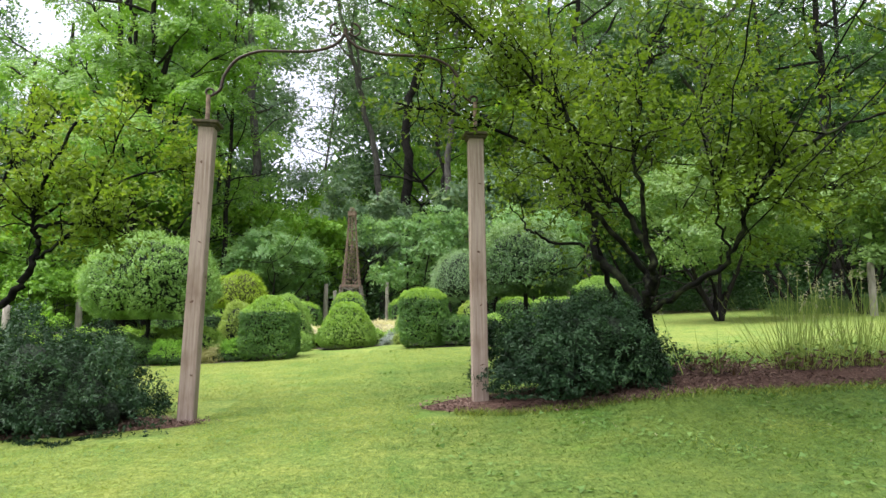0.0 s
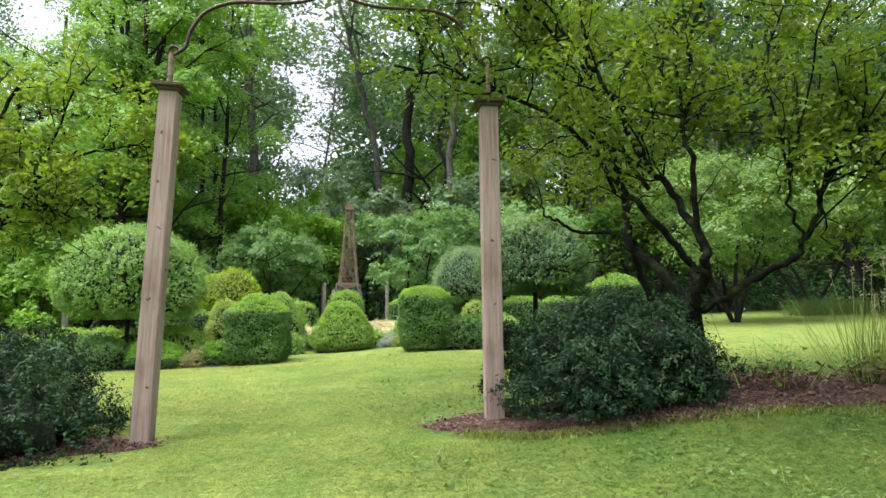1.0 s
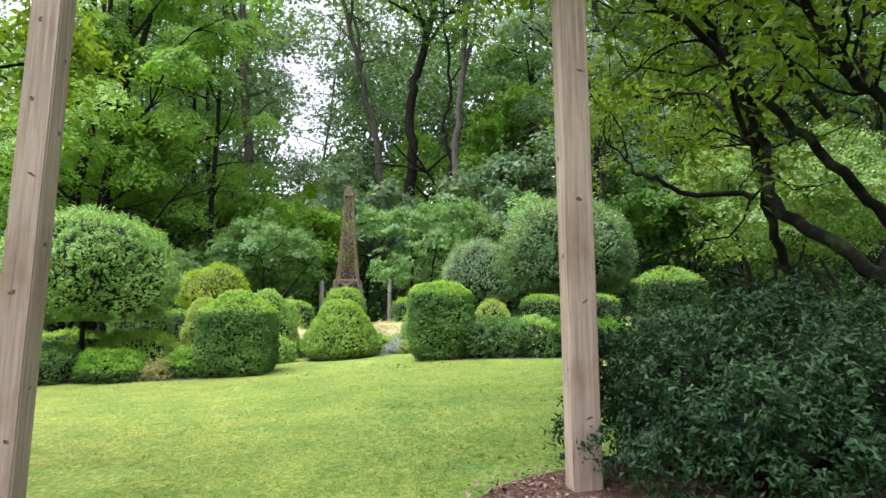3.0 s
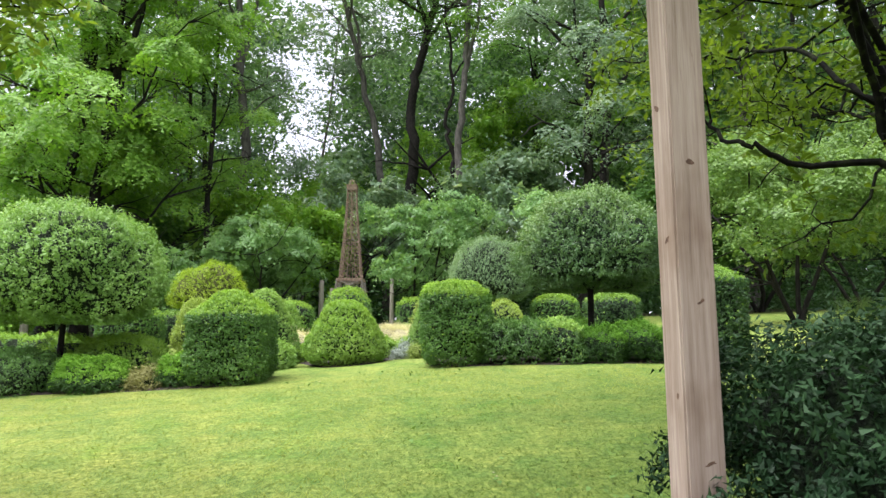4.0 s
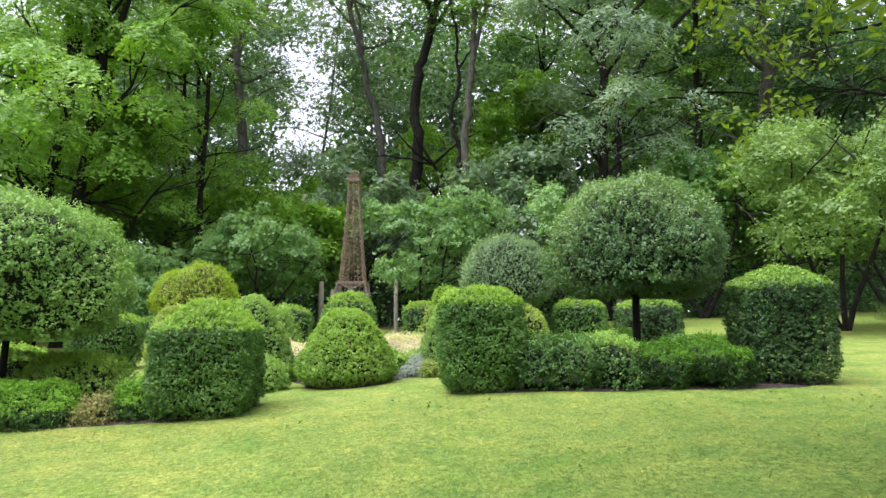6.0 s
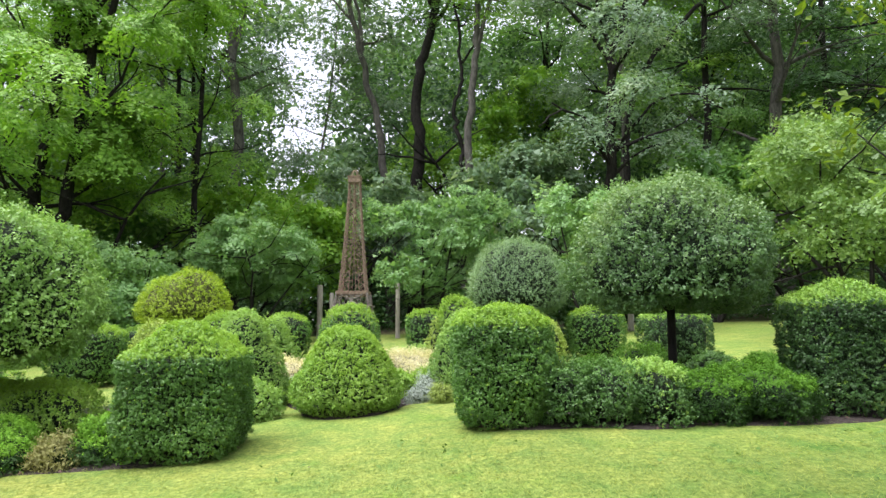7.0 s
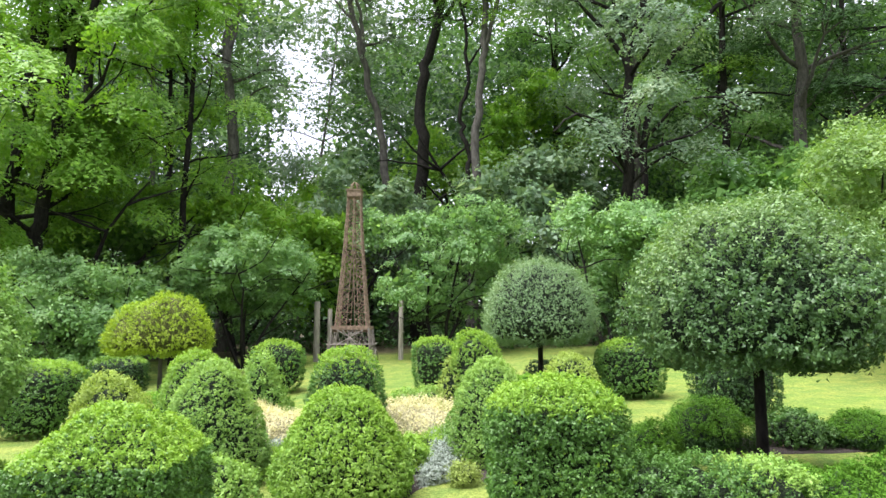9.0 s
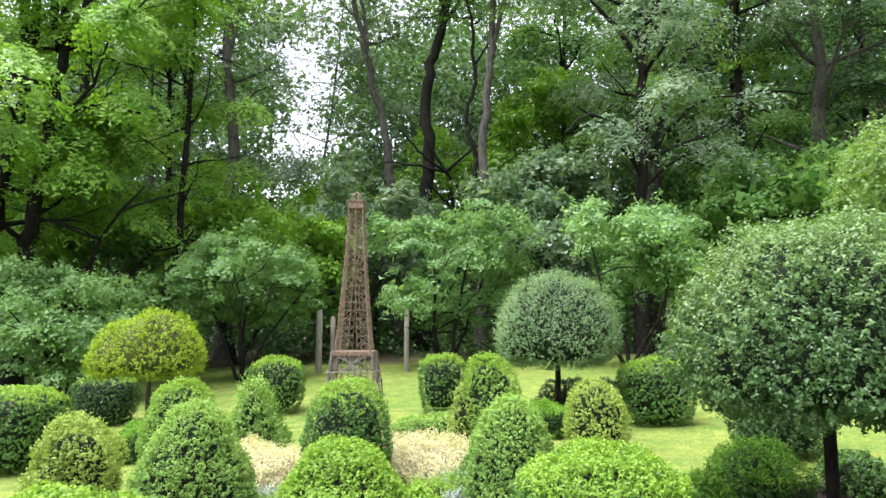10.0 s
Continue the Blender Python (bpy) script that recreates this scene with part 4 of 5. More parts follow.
shrub("topiary_cone", "pale green boxwood clipped to a cone", -3.42, 14.2, 0.55, 0.55, 1.24, CONE, 2, BOX_PALE, 48000, 0.022, 26, group=G1)
shrub("topiary_cone", "pale green boxwood clipped to a cone", -0.60, 14.6, 0.48, 0.48, 1.14, CONE, 2, BOX_PALE, 42000, 0.022, 27, group=G1)
shrub("topiary_beehive", "boxwood clipped to a beehive dome", -4.45, 16.4, 0.45, 0.45, 1.26, HIVE, 2, BOX_BRIGHT, 22000, 0.026, 28, group=G1)
shrub("topiary_ball", "small variegated rounded boxwood", -4.58, 14.4, 0.35, 0.35, 1.1, BALL, 2, BOX_YELLOW, 18000, 0.027, 29, 0.04, 0.015, group=G1)
shrub("topiary_cube", "boxwood clipped to a square block on the lawn", -7.1, 17.3, 0.58, 0.58, 1.10, DRUM, 4, BOX, 26000, 0.029, 30, group=G1)
shrub("topiary_cube", "dark boxwood block below the golden dome", -7.6, 20.6, 0.52, 0.5, 0.95, DRUM, 4, BOX_DARK, 11000, 0.032, 31, group=G1)
shrub("topiary_cube", "boxwood clipped to a rounded block on the lawn", -4.55, 21.2, 0.53, 0.53, 1.10, DRUM, 3, BOX, 12000, 0.032, 32, group=G1)
shrub("upright_shrub", "loose upright light green shrub", -3.85, 17.4, 0.38, 0.36, 1.02, CONE, 2, BOX_PALE, 14000, 0.035, 33, 0.06, 0.05, group=G1)
shrub("topiary_cube", "boxwood clipped to a rounded block on the lawn", -1.3, 20.6, 0.43, 0.43, 1.08, DRUM, 3, BOX, 10000, 0.031, 34, group=G1)
shrub("topiary_ball", "bright green boxwood globe", -0.64, 17.1, 0.39, 0.39, 1.34, BALL, 2, BOX_BRIGHT, 18000, 0.027, 35, group=G1)
shrub("upright_shrub", "narrow variegated shrub with yellowing leaves", -1.0, 17.0, 0.24, 0.24, 1.0, CONE, 2, BOX_YELLOW, 5000, 0.026, 36, 0.04, 0.02, group=G1)
shrub("topiary_barrel", "pale boxwood clipped to a small barrel", 0.80, 17.2, 0.42, 0.42, 0.95, HIVE, 2.4, BOX_YELLOW, 14000, 0.027, 37, group=G1)
shrub("topiary_cube", "boxwood clipped to a tall block on the lawn", 2.15, 18.9, 0.54, 0.54, 1.03, DRUM, 4, BOX, 20000, 0.03, 38, group=G1)
shrub("topiary_cube", "dark boxwood block behind the clipped standard", 2.9, 16.6, 0.52, 0.52, 1.0, DRUM, 4, BOX_DARK, 20000, 0.03, 39, group=G1)

standard("clipped_standard", "privet clipped to a broad mushroom head on a bare stem", 1.76, 13.5, 1.07, 1.05, 0.94, 1.5, SHAGGY, PRIVET, 84000, 0.033, 41, 0.052, group="clipped standards", uneven=0.085, shag=0.05, plumes=700, hollow=1.3)
standard("clipped_standard", "privet clipped to a broad mushroom head on a bare stem", -5.70, 12.4, 1.22, 1.15, 0.80, 1.62, MUSHROOM, PRIVET_FRESH, 84000, 0.035, 42, 0.04, 0.06, group="clipped standards", uneven=0.06, shag=0.04, plumes=700, hollow=1.2)
standard("clipped_standard", "pale grey-green privet clipped to a dome on a stem", 0.66, 19.3, 1.0, 1.0, 0.88, 1.56, MUSHROOM, PRIVET_PALE, 50000, 0.029, 43, 0.05, group="clipped standards", uneven=0.03, shag=0.04, plumes=500, hollow=0.9)
standard("clipped_standard", "golden privet clipped to an umbrella dome on a stem", -6.12, 19.1, 0.9, 0.9, 0.97, 1.05, UMBRELLA, GOLDEN, 24000, 0.036, 44, 0.04, group="clipped standards", uneven=0.04, shag=0.02, bark=BARK_GREY, hollow=0.6)

# low hedges, unit by unit
for x, y, a, b, h, mat, seed, label in (
    (0.22, 11.92, 0.27, 0.36, 0.55, BOX_HEDGE, 51, "low clipped boxwood hedge"),
    (0.60, 11.9, 0.26, 0.36, 0.53, BOX_HEDGE, 52, "low clipped boxwood hedge"),
    (0.97, 11.9, 0.28, 0.35, 0.50, BOX_TIPPED, 71, "low boxwood hedge with yellow-green tips"),
    (1.48, 11.95, 0.34, 0.38, 0.44, JUNIPER_DEEP, 53, "low mossy green juniper hedge"),
    (2.08, 12.0, 0.40, 0.38, 0.46, JUNIPER_DEEP, 54, "low mossy green juniper hedge"),
    (-3.78, 11.62, 0.25, 0.26, 0.40, JUNIPER, 55, "low mossy green juniper mound"),
    (-4.72, 11.55, 0.47, 0.40, 0.44, JUNIPER, 56, "broad mossy green juniper mound"),
    (-4.85, 12.35, 0.62, 0.36, 0.56, BOX_BRIGHT, 57, "low feathery yellow-green hedge"),
    (-5.75, 11.65, 0.55, 0.42, 0.46, BOX_HEDGE, 72, "low clipped boxwood hedge"),
    (-6.95, 11.75, 0.65, 0.45, 0.50, BOX, 58, "low clipped boxwood hedge"),
    (-5.6, 13.2, 0.8, 0.40, 0.55, BOX_BRIGHT, 59, "low clipped boxwood hedge"),
    (0.95, 14.1, 0.34, 0.32, 0.36, JUNIPER_DEEP, 60, "low mossy green juniper mound"),
    (1.87, 15.0, 0.44, 0.42, 0.50, JUNIPER_DEEP, 61, "rounded green juniper mound"),
    (2.85, 14.95, 0.36, 0.34, 0.45, BOX_HEDGE, 62, "rounded boxwood mound with pale tips"),
    (3.57, 14.85, 0.42, 0.36, 0.36, JUNIPER_DEEP, 63, "low mossy green juniper mound"),
    (0.3, 18.2, 0.75, 0.3, 0.50, JUNIPER, 64, "low mossy green juniper hedge"),
    (1.5, 20.4, 1.0, 0.3, 0.5, YEW, 65, "low dark hedge on the lawn"),
    (-5.2, 17.6, 0.7, 0.3, 0.45, JUNIPER, 66, "low mossy green juniper hedge"),
    (-1.5, 17.7, 0.5, 0.24, 0.42, BOX_PALE, 73, "low feathery green hedge behind the cream clumps"),
    (-3.0, 13.3, 0.30, 0.3, 0.45, BOX_PALE, 67, "low feathery yellow-green shrub"),
    (-1.42, 14.35, 0.22, 0.22, 0.36, BOX_BRIGHT, 68, "low feathery yellow-green shrub"),
    (-8.3, 16.0, 0.9, 0.45, 0.6, BOX, 69, "low clipped boxwood hedge"),
    (-9.6, 14.0, 0.9, 0.5, 0.6, BOX_BRIGHT, 70, "low clipped boxwood hedge"),
):
    shrub("low_hedge" if "hedge" in label else "juniper_mound" if "juniper" in label else "boxwood_mound", label, x, y, a, b, h, HEDGE if "hedge" in label else MOUND, 2.7 if "hedge" in label else 2.2, mat, int((52000 if "juniper" in label else 46000 if y < 12.6 else 20000) * (a + 0.06)), (0.022 if y < 12.6 else 0.030) if "juniper" not in label else 0.028, seed, 0.05, 0.014 if "juniper" not in label else 0.014, aspect=0.6 if "juniper" not in label else 0.3, hollow=0.9 if "juniper" not in label else 0.45, tip=0.24 if "juniper" not in label else 0.1, group="low clipped hedges")

# cream groundcover and silver leaves
for x, y, a, b, h, mat, seed, label in (
    (-3.4, 15.9, 0.72, 0.55, 0.52, CREAM, 81, "cream-coloured groundcover clump before the lattice tower"),
    (-1.65, 15.9, 0.95, 0.55, 0.52, CREAM, 82, "cream-coloured groundcover clump before the lattice tower"),
    (-1.35, 14.9, 0.30, 0.30, 0.32, BOX_BRIGHT, 83, "feathery yellow-green groundcover clump"),
    (-2.75, 14.6, 0.3, 0.3, 0.32, BOX_BRIGHT, 84, "feathery yellow-green groundcover clump"),
    (-1.02, 14.5, 0.16, 0.24, 0.26, SILVER, 85, "low silver-leaved plant beside the clipped cones"),
    (-4.12, 11.5, 0.21, 0.2, 0.28, OLIVE, 87, "feathery olive-tan groundcover clump"),
    (-1.16, 13.9, 0.12, 0.2, 0.2, SILVER, 88, "low silver-leaved plant beside the clipped cones"),
    (-1.14, 15.2, 0.2, 0.28, 0.26, SILVER, 89, "low silver-leaved plant beside the clipped cones"),
    (-0.9, 13.6, 0.1, 0.1, 0.17, STRAW, 90, "small straw-coloured tuft at the bed edge"),
    (-2.9, 14.9, 0.2, 0.2, 0.2, SILVER, 86, "low silver-leaved plant beside the clipped cones"),
):
    shrub("groundcover", label, x, y, a, b, h, HIVE, 2.2, mat, 26000 if mat is CREAM else 9000, 0.028, seed, 0.06, 0.04, category="plant", aspect=0.35, spread=0.9)

# upright stone between the cream clumps
STONE = rough_mat("brown_stone", [(0.3, (0.08, 0.055, 0.04)), (0.55, (0.17, 0.12, 0.09)), (0.8, (0.28, 0.21, 0.16))], 18, bump_distance=0.015)


def garden_stone(x, y, wide, high):
    bm = bmesh.new()
    bmesh.ops.create_icosphere(bm, subdivisions=3, radius=1.0)
    co = np.array([v.co for v in bm.verts])
    swell = 1.0 + lumps(co, 61, 2.2, 0.12)
    for v, k in zip(bm.verts, swell):
        v.co = (v.co.x * wide * k, v.co.y * wide * 0.85 * k, (v.co.z * 0.5 + 0.46) * high * (0.9 + 0.1 * k))
    me = bpy.data.meshes.new("garden_stone")
    bm.to_mesh(me)
    bm.free()
    me.materials.append(STONE)
    for p in me.polygons:
        p.use_smooth = True
    ob = new("garden_stone", me)
    ob.matrix_basis = pose(x, y, gz(x, y), 0, 4, 25)
    return tagged(ob, "upright rounded brown stone among cream groundcover", "stone")


garden_stone(-1.98, 16.4, 0.12, 0.52)

# ---- dark yews at the arch ----
shrub("yew_bush", "broad dark green yew bush beside the arch post", 1.25, 5.9, 0.74, 0.68, 0.78, MOUND, 2.3, YEW, 66000, 0.036, 91, 0.18, 0.035, aspect=0.36, spread=1.0, plumes=420, hollow=1.6, plume=0.15)
shrub("yew_bush", "low broad dark green yew bush beside the arch post", -3.78, 5.75, 1.22, 0.80, 0.74, MOUND, 2.6, YEW, 70000, 0.037, 92, 0.18, 0.035, aspect=0.36, spread=1.0, plumes=500, hollow=1.6, plume=0.15)

# ---- crabapple trees by the arch ----
limb_tree("crabapple_tree", "spreading many-limbed crabapple tree with dark lichened bark", 1.93, 5.82, [
    ([(-0.18, -0.18, 0.62), (-0.22, 0.12, 0.90), (-0.40, 0.52, 1.27), (-0.36, 0.72, 1.69), (-0.54, 0.82, 2.27), (-0.58, 0.9, 2.76), (-0.8, 1.0, 3.4)], 0.062, 0.02, 0.6),
    ([(-0.5, 0.57, 1.3), (-0.82, 0.82, 1.42), (-1.02, 0.94, 1.51), (-1.0, 1.12, 1.72)], 0.026, 0.012, 0.9),
    ([(0.3, 0.72, 0.0), (0.11, 0.8, 0.48), (-0.11, 0.8, 0.7), (-0.22, 0.8, 1.07), (-0.3, 0.85, 1.67), (-0.4, 0.9, 2.5), (-0.1, 1.1, 3.3)], 0.065, 0.018, 0.6),
    ([(-0.15, -0.23, 0.7), (-0.13, -0.38, 0.9), (-0.20, -0.48, 1.12), (-0.33, -0.36, 1.52), (-0.52, -0.28, 1.83), (-0.78, -0.28, 2.3), (-1.1, -0.18, 2.8)], 0.06, 0.016, 0.55),
    ([(-0.20, -0.48, 1.12), (-0.28, -0.58, 1.68), (-0.3, -0.56, 2.1), (-0.2, -0.68, 2.9)], 0.034, 0.012, 0.4),
    ([(-0.14, -0.3, 0.8), (-0.09, 0.02, 0.97), (-0.3, 0.05, 1.37), (-0.58, 0.1, 1.7), (-0.95, 0.22, 2.15), (-1.7, 0.22, 2.5), (-2.4, 0.2, 2.7)], 0.05, 0.014, 0.55),
    ([(-0.1, -0.23, 0.65), (0.15, -0.48, 0.85), (0.36, -0.7, 1.06), (0.45, -0.78, 1.35), (0.63, -0.88, 1.65), (1.1, -0.9, 2.0), (1.7, -1.0, 2.3)], 0.042, 0.012, 0.5),
    ([(0.38, -0.72, 1.1), (0.24, -0.8, 1.45), (0.18, -0.85, 1.95), (0.22, -0.9, 2.6)], 0.018, 0.007, 0.4),
    ([(-0.3, 0.85, 1.9), (0.4, 1.0, 2.5), (1.1, 1.1, 3.0), (1.9, 1.2, 3.3)], 0.03, 0.01, 0.35),
    ([(0.63, -0.88, 1.65), (0.9, -0.5, 1.75), (1.4, -0.3, 1.7), (2.0, 0.0, 1.85), (2.7, 0.2, 2.3)], 0.018, 0.007, 0.3),
    ([(-0.36, 0.05, 1.6), (-0.85, 0.1, 2.5), (-1.35, 0.0, 3.1), (-1.9, 0.0, 3.6)], 0.03, 0.01, 0.35),
    ([(-0.36, 0.7, 1.8), (-1.1, 0.5, 2.9), (-1.7, 0.3, 3.5), (-2.3, 0.2, 3.9)], 0.026, 0.009, 0.35),
    ([(-0.45, 0.7, 1.7), (-0.9, 0.4, 2.5), (-1.2, 0.3, 3.1)], 0.028, 0.01, 0.4),
    # three thin limbs added high, mostly out of view, to shade the lawn
    ([(0.45, -0.78, 1.35), (0.9, -1.5, 2.5), (1.2, -2.2, 3.4), (1.7, -2.9, 3.9)], 0.010, 0.005, 0.4),
    ([(0.36, -0.7, 1.06), (1.2, -1.4, 2.2), (2.0, -1.9, 3.2), (3.2, -2.2, 3.6)], 0.010, 0.005, 0.35),
    ([(0.24, -0.8, 1.45), (0.2, -1.6, 2.6), (0.0, -2.4, 3.4), (0.2, -3.1, 3.8)], 0.010, 0.005, 0.5),
    ([(-0.3, 0.85, 1.7), (-0.35, 1.5, 2.2), (-0.6, 2.1, 2.5), (-1.0, 2.6, 2.6)], 0.026, 0.008, 0.35),
    ([(-0.3, 0.85, 1.6), (0.1, 1.6, 1.9), (0.0, 2.4, 2.1), (-0.3, 3.0, 2.2)], 0.022, 0.007, 0.4),
], ([(0.08, 0.05, -0.02), (0.0, 0.0, 0.16), (-0.1, -0.1, 0.4), (-0.16, -0.2, 0.68)], [0.15, 0.088, 0.07, 0.056]), LEAF_APPLE, BARK_MOSS, 0.068, 275, 9, 101)
limb_tree("crabapple_tree", "spreading crabapple tree beyond the low yew", -4.75, 6.0, [
    ([(0.0, 0.0, 0.75), (0.62, 0.0, 1.15), (0.88, 0.0, 1.45), (0.96, 0.0, 1.66), (0.86, 0.0, 1.82), (0.9, 0.0, 2.2), (1.2, 0.05, 2.9)], 0.062, 0.018, 0.6),
    ([(0.86, 0.0, 1.82), (1.2, 0.0, 1.92), (1.5, -0.02, 1.87), (1.78, -0.05, 1.80)], 0.03, 0.008, 0.4),
    ([(0.92, 0.0, 1.55), (1.1, 0.0, 1.66), (1.35, 0.05, 2.1), (1.55, 0.1, 2.6), (1.8, 0.1, 3.1)], 0.026, 0.008, 0.3),
    ([(0.0, 0.0, 0.8), (0.1, 0.3, 1.6), (0.3, 0.5, 2.5), (0.6, 0.6, 3.2)], 0.06, 0.015, 0.5),
    ([(0.0, 0.0, 0.8), (-0.5, -0.1, 1.5), (-1.2, -0.2, 2.3), (-1.8, -0.3, 2.8)], 0.06, 0.015, 0.5),
    ([(0.88, 0.0, 1.95), (1.3, 0.4, 2.3), (1.8, 0.5, 2.5), (2.2, 0.5, 2.6)], 0.026, 0.008, 0.3),
], ([(0.0, 0.0, -0.02), (0.0, 0.0, 0.3), (-0.03, 0.0, 0.55), (0.0, 0.0, 0.85)], [0.18, 0.12, 0.10, 0.08]), LEAF_APPLE_BRIGHT, BARK_MOSS, 0.072, 100, 6, 102, reach=0.55)

# ---- understorey small trees behind the lawn ----
U = "small trees along the wood edge"
DOG = "small leafy dogwood at the edge of the wood"
bush_tree("dogwood_tree", DOG, -7.1, 27.0, 4.9, 2.5, 0.75, LEAF_DOGWOOD, BARK, 260, 120, 0.105, 111, group=U)
bush_tree("dogwood_tree", DOG, -1.3, 29.5, 5.8, 2.9, 0.9, LEAF_DOGWOOD, BARK, 290, 120, 0.105, 112, group=U)
bush_tree("dogwood_tree", DOG, 3.9, 26.5, 5.4, 2.2, 0.7, LEAF_DOGWOOD, BARK, 260, 120, 0.105, 113, group=U)
bush_tree("dogwood_tree", DOG, -10.2, 23.5, 3.85, 2.0, 0.3, LEAF_DOGWOOD, BARK, 220, 120, 0.095, 114, group=U)
bush_tree("spreading_tree", "pale green spreading tree on the lawn", 8.9, 20.6, 5.9, 3.2, 1.2, LEAF_PALE, BARK, 460, 110, 0.095, 115, wide=0.4, group=U)
bush_tree("spreading_tree", "bright green spreading tree on the lawn", 14.5, 22.0, 5.4, 3.4, 1.2, LEAF_PALE, BARK, 260, 80, 0.14, 116, wide=0.4, group=U)
bush_tree("spreading_tree", "leafy spreading tree on the lawn", -16.5, 24.0, 5.5, 3.0, 0.8, LEAF_LIME, BARK, 150, 70, 0.15, 117, wide=0.4, group=U)

bush_tree("leafy_shrub", "bright green leafy shrub at the edge of the wood", -13.6, 22.5, 2.7, 1.7, 0.25, LEAF_LIME, BARK, 130, 90, 0.11, 134, wide=0.3, group=U, category="shrub")

for x, y, h, r, low, mat, tufts, seed, label in (
    (-9.2, 33.0, 7.5, 3.2, 1.6, LEAF_LIME, 170, 121, "young bright green woodland tree"),
    (-4.6, 36.0, 9.0, 3.4, 2.0, LEAF_OAK, 150, 122, "young oak with grey-green layered leaves"),
    (2.6, 33.0, 8.6, 3.0, 2.0, LEAF_OAK, 150, 123, "young oak with grey-green layered leaves"),
    (9.6, 30.5, 7.5, 3.4, 1.5, LEAF_WOOD, 140, 124, "young woodland tree with layered green leaves"),
    (15.5, 28.0, 7.0, 3.2, 1.2, LEAF_HEMLOCK_SHADE, 140, 125, "dark young hemlock at the edge of the wood"),
    (-17.0, 31.0, 8.0, 3.4, 1.5, LEAF_WOOD, 130, 126, "young woodland tree with layered green leaves"),
    (-0.4, 42.0, 13.0, 4.0, 3.0, LEAF_LIME, 130, 127, "young bright green woodland tree"),
    (3.2, 43.0, 17.0, 4.0, 6.0, LEAF_LIME, 150, 128, "young bright green woodland tree"),
    (-5.9, 33.5, 6.2, 2.4, 1.2, LEAF_LIME, 120, 130, "young bright green woodland tree"),
    (-13.2, 31.5, 6.0, 2.4, 1.4, LEAF_WOOD, 120, 131, "young woodland tree with layered green leaves"),
    (13.3, 31.5, 8.0, 3.0, 1.2, LEAF_WOOD, 150, 132, "young woodland tree with layered green leaves"),
    (-13.2, 28.6, 9.4, 3.0, 4.3, LEAF_LIME, 240, 133, "young bright green tree at the edge of the wood"),
    (-7.0, 41.0, 9.5, 3.4, 2.5, LEAF_LIME, 120, 129, "young bright green woodland tree"),
):
    bush_tree("young_tree", label, x, y, h, r, low, mat, BARK, tufts, 60 if y > 30 else 90, 0.2 if y > 30 else 0.13, seed, wide=0.6, stems=3, group="young trees in the wood")


# ---- woodland ----
def straight(h, lean=0.0):
    return [(0.0, 0.0), (lean * 0.3, h * 0.33), (lean * 0.7, h * 0.66), (lean, h)]


FORKED = "tall forked tree with bright green layered leaves"
forest_tree("woodland_tree", FORKED, -13.4, 26.5, [(0.0, 0.0), (0.1, 3.5), (0.3, 5.0), (0.6, 7.8), (0.75, 10.3), (0.9, 15.0), (1.0, 17.0)], 0.25, [(0.15, [(0.72, 0.0, 10.0), (0.45, 0.0, 11.4), (0.2, -0.2, 13.0), (0.0, -0.4, 15.0)]), (0.16, [(0.75, 0.0, 10.1), (1.25, 0.0, 11.1), (1.8, -0.1, 12.6), (2.4, -0.2, 14.2)]), (0.09, [(0.5, 0.0, 7.0), (1.4, -0.5, 7.8), (2.6, -1.0, 8.0), (3.9, -1.4, 7.6)])], 0.1, 4.6, LEAF_LIME, BARK, 264, 150, 0.15, 200, limbs=15, droop=0.85, length=1.05, shade_canopy=0)
forest_tree("woodland_tree", FORKED, -14.6, 26.4, [(0.0, 0.0), (0.2, 3.0), (0.7, 6.5), (1.0, 8.9), (0.95, 10.0), (0.6, 13.5), (0.4, 16.5)], 0.26, [(0.18, [(0.95, 0.0, 9.8), (1.2, 0.0, 10.7), (1.1, 0.0, 12.0), (1.3, 0.0, 14.0)]), (0.08, [(0.4, 0.0, 5.0), (-0.8, -0.8, 6.0), (-2.2, -1.4, 6.3), (-3.4, -1.8, 6.0)])], 0.1, 4.9, LEAF_LIME, BARK, 264, 150, 0.15, 201, limbs=15, droop=0.85, length=1.05, shade_canopy=0)
forest_tree("woodland_tree", "tall tree with bright green drooping leaves", -10.2, 29.5, straight(17, 0.3), 0.14, [], 0.15, 3.0, LEAF_LIME, BARK, 150, 140, 0.15, 202, limbs=13, droop=0.85, length=1.05, shade_canopy=0)
forest_tree("woodland_tree", "tall straight grey-barked oak", -10.75, 36.0, [(0.0, 0.0), (0.05, 6.5), (-0.15, 11.4), (-0.35, 14.4), (-0.5, 17.0), (-0.6, 22.0), (-0.6, 25.0)], 0.33, [(0.12, [(-0.3, 0.0, 13.5), (0.1, 0.1, 15.5), (0.4, 0.2, 18.0), (0.5, 0.2, 20.0)]), (0.05, [(-0.1, 0.0, 10.5), (0.9, 0.0, 11.8), (1.9, 0.0, 12.2), (2.6, 0.0, 12.0)]), (0.05, [(-0.2, 0.0, 12.0), (-1.3, 0.0, 13.4), (-2.4, 0.0, 14.2), (-3.4, 0.0, 14.3)])], 0.5, 4.0, LEAF_OAK, BARK_GREY, 190, 60, 0.16, 203, limbs=10)
for x, seed in ((-14.05, 204), (-13.4, 205), (-12.85, 206)):
    forest_tree("woodland_tree", "slim dark-barked woodland tree", x, 36.0 + 0.4 * (seed - 204), straight(19, -0.6), 0.17, [], 0.5, 3.2, LEAF_WOOD, BARK_GREY if seed == 204 else BARK, 110, 50, 0.18, seed, limbs=7)
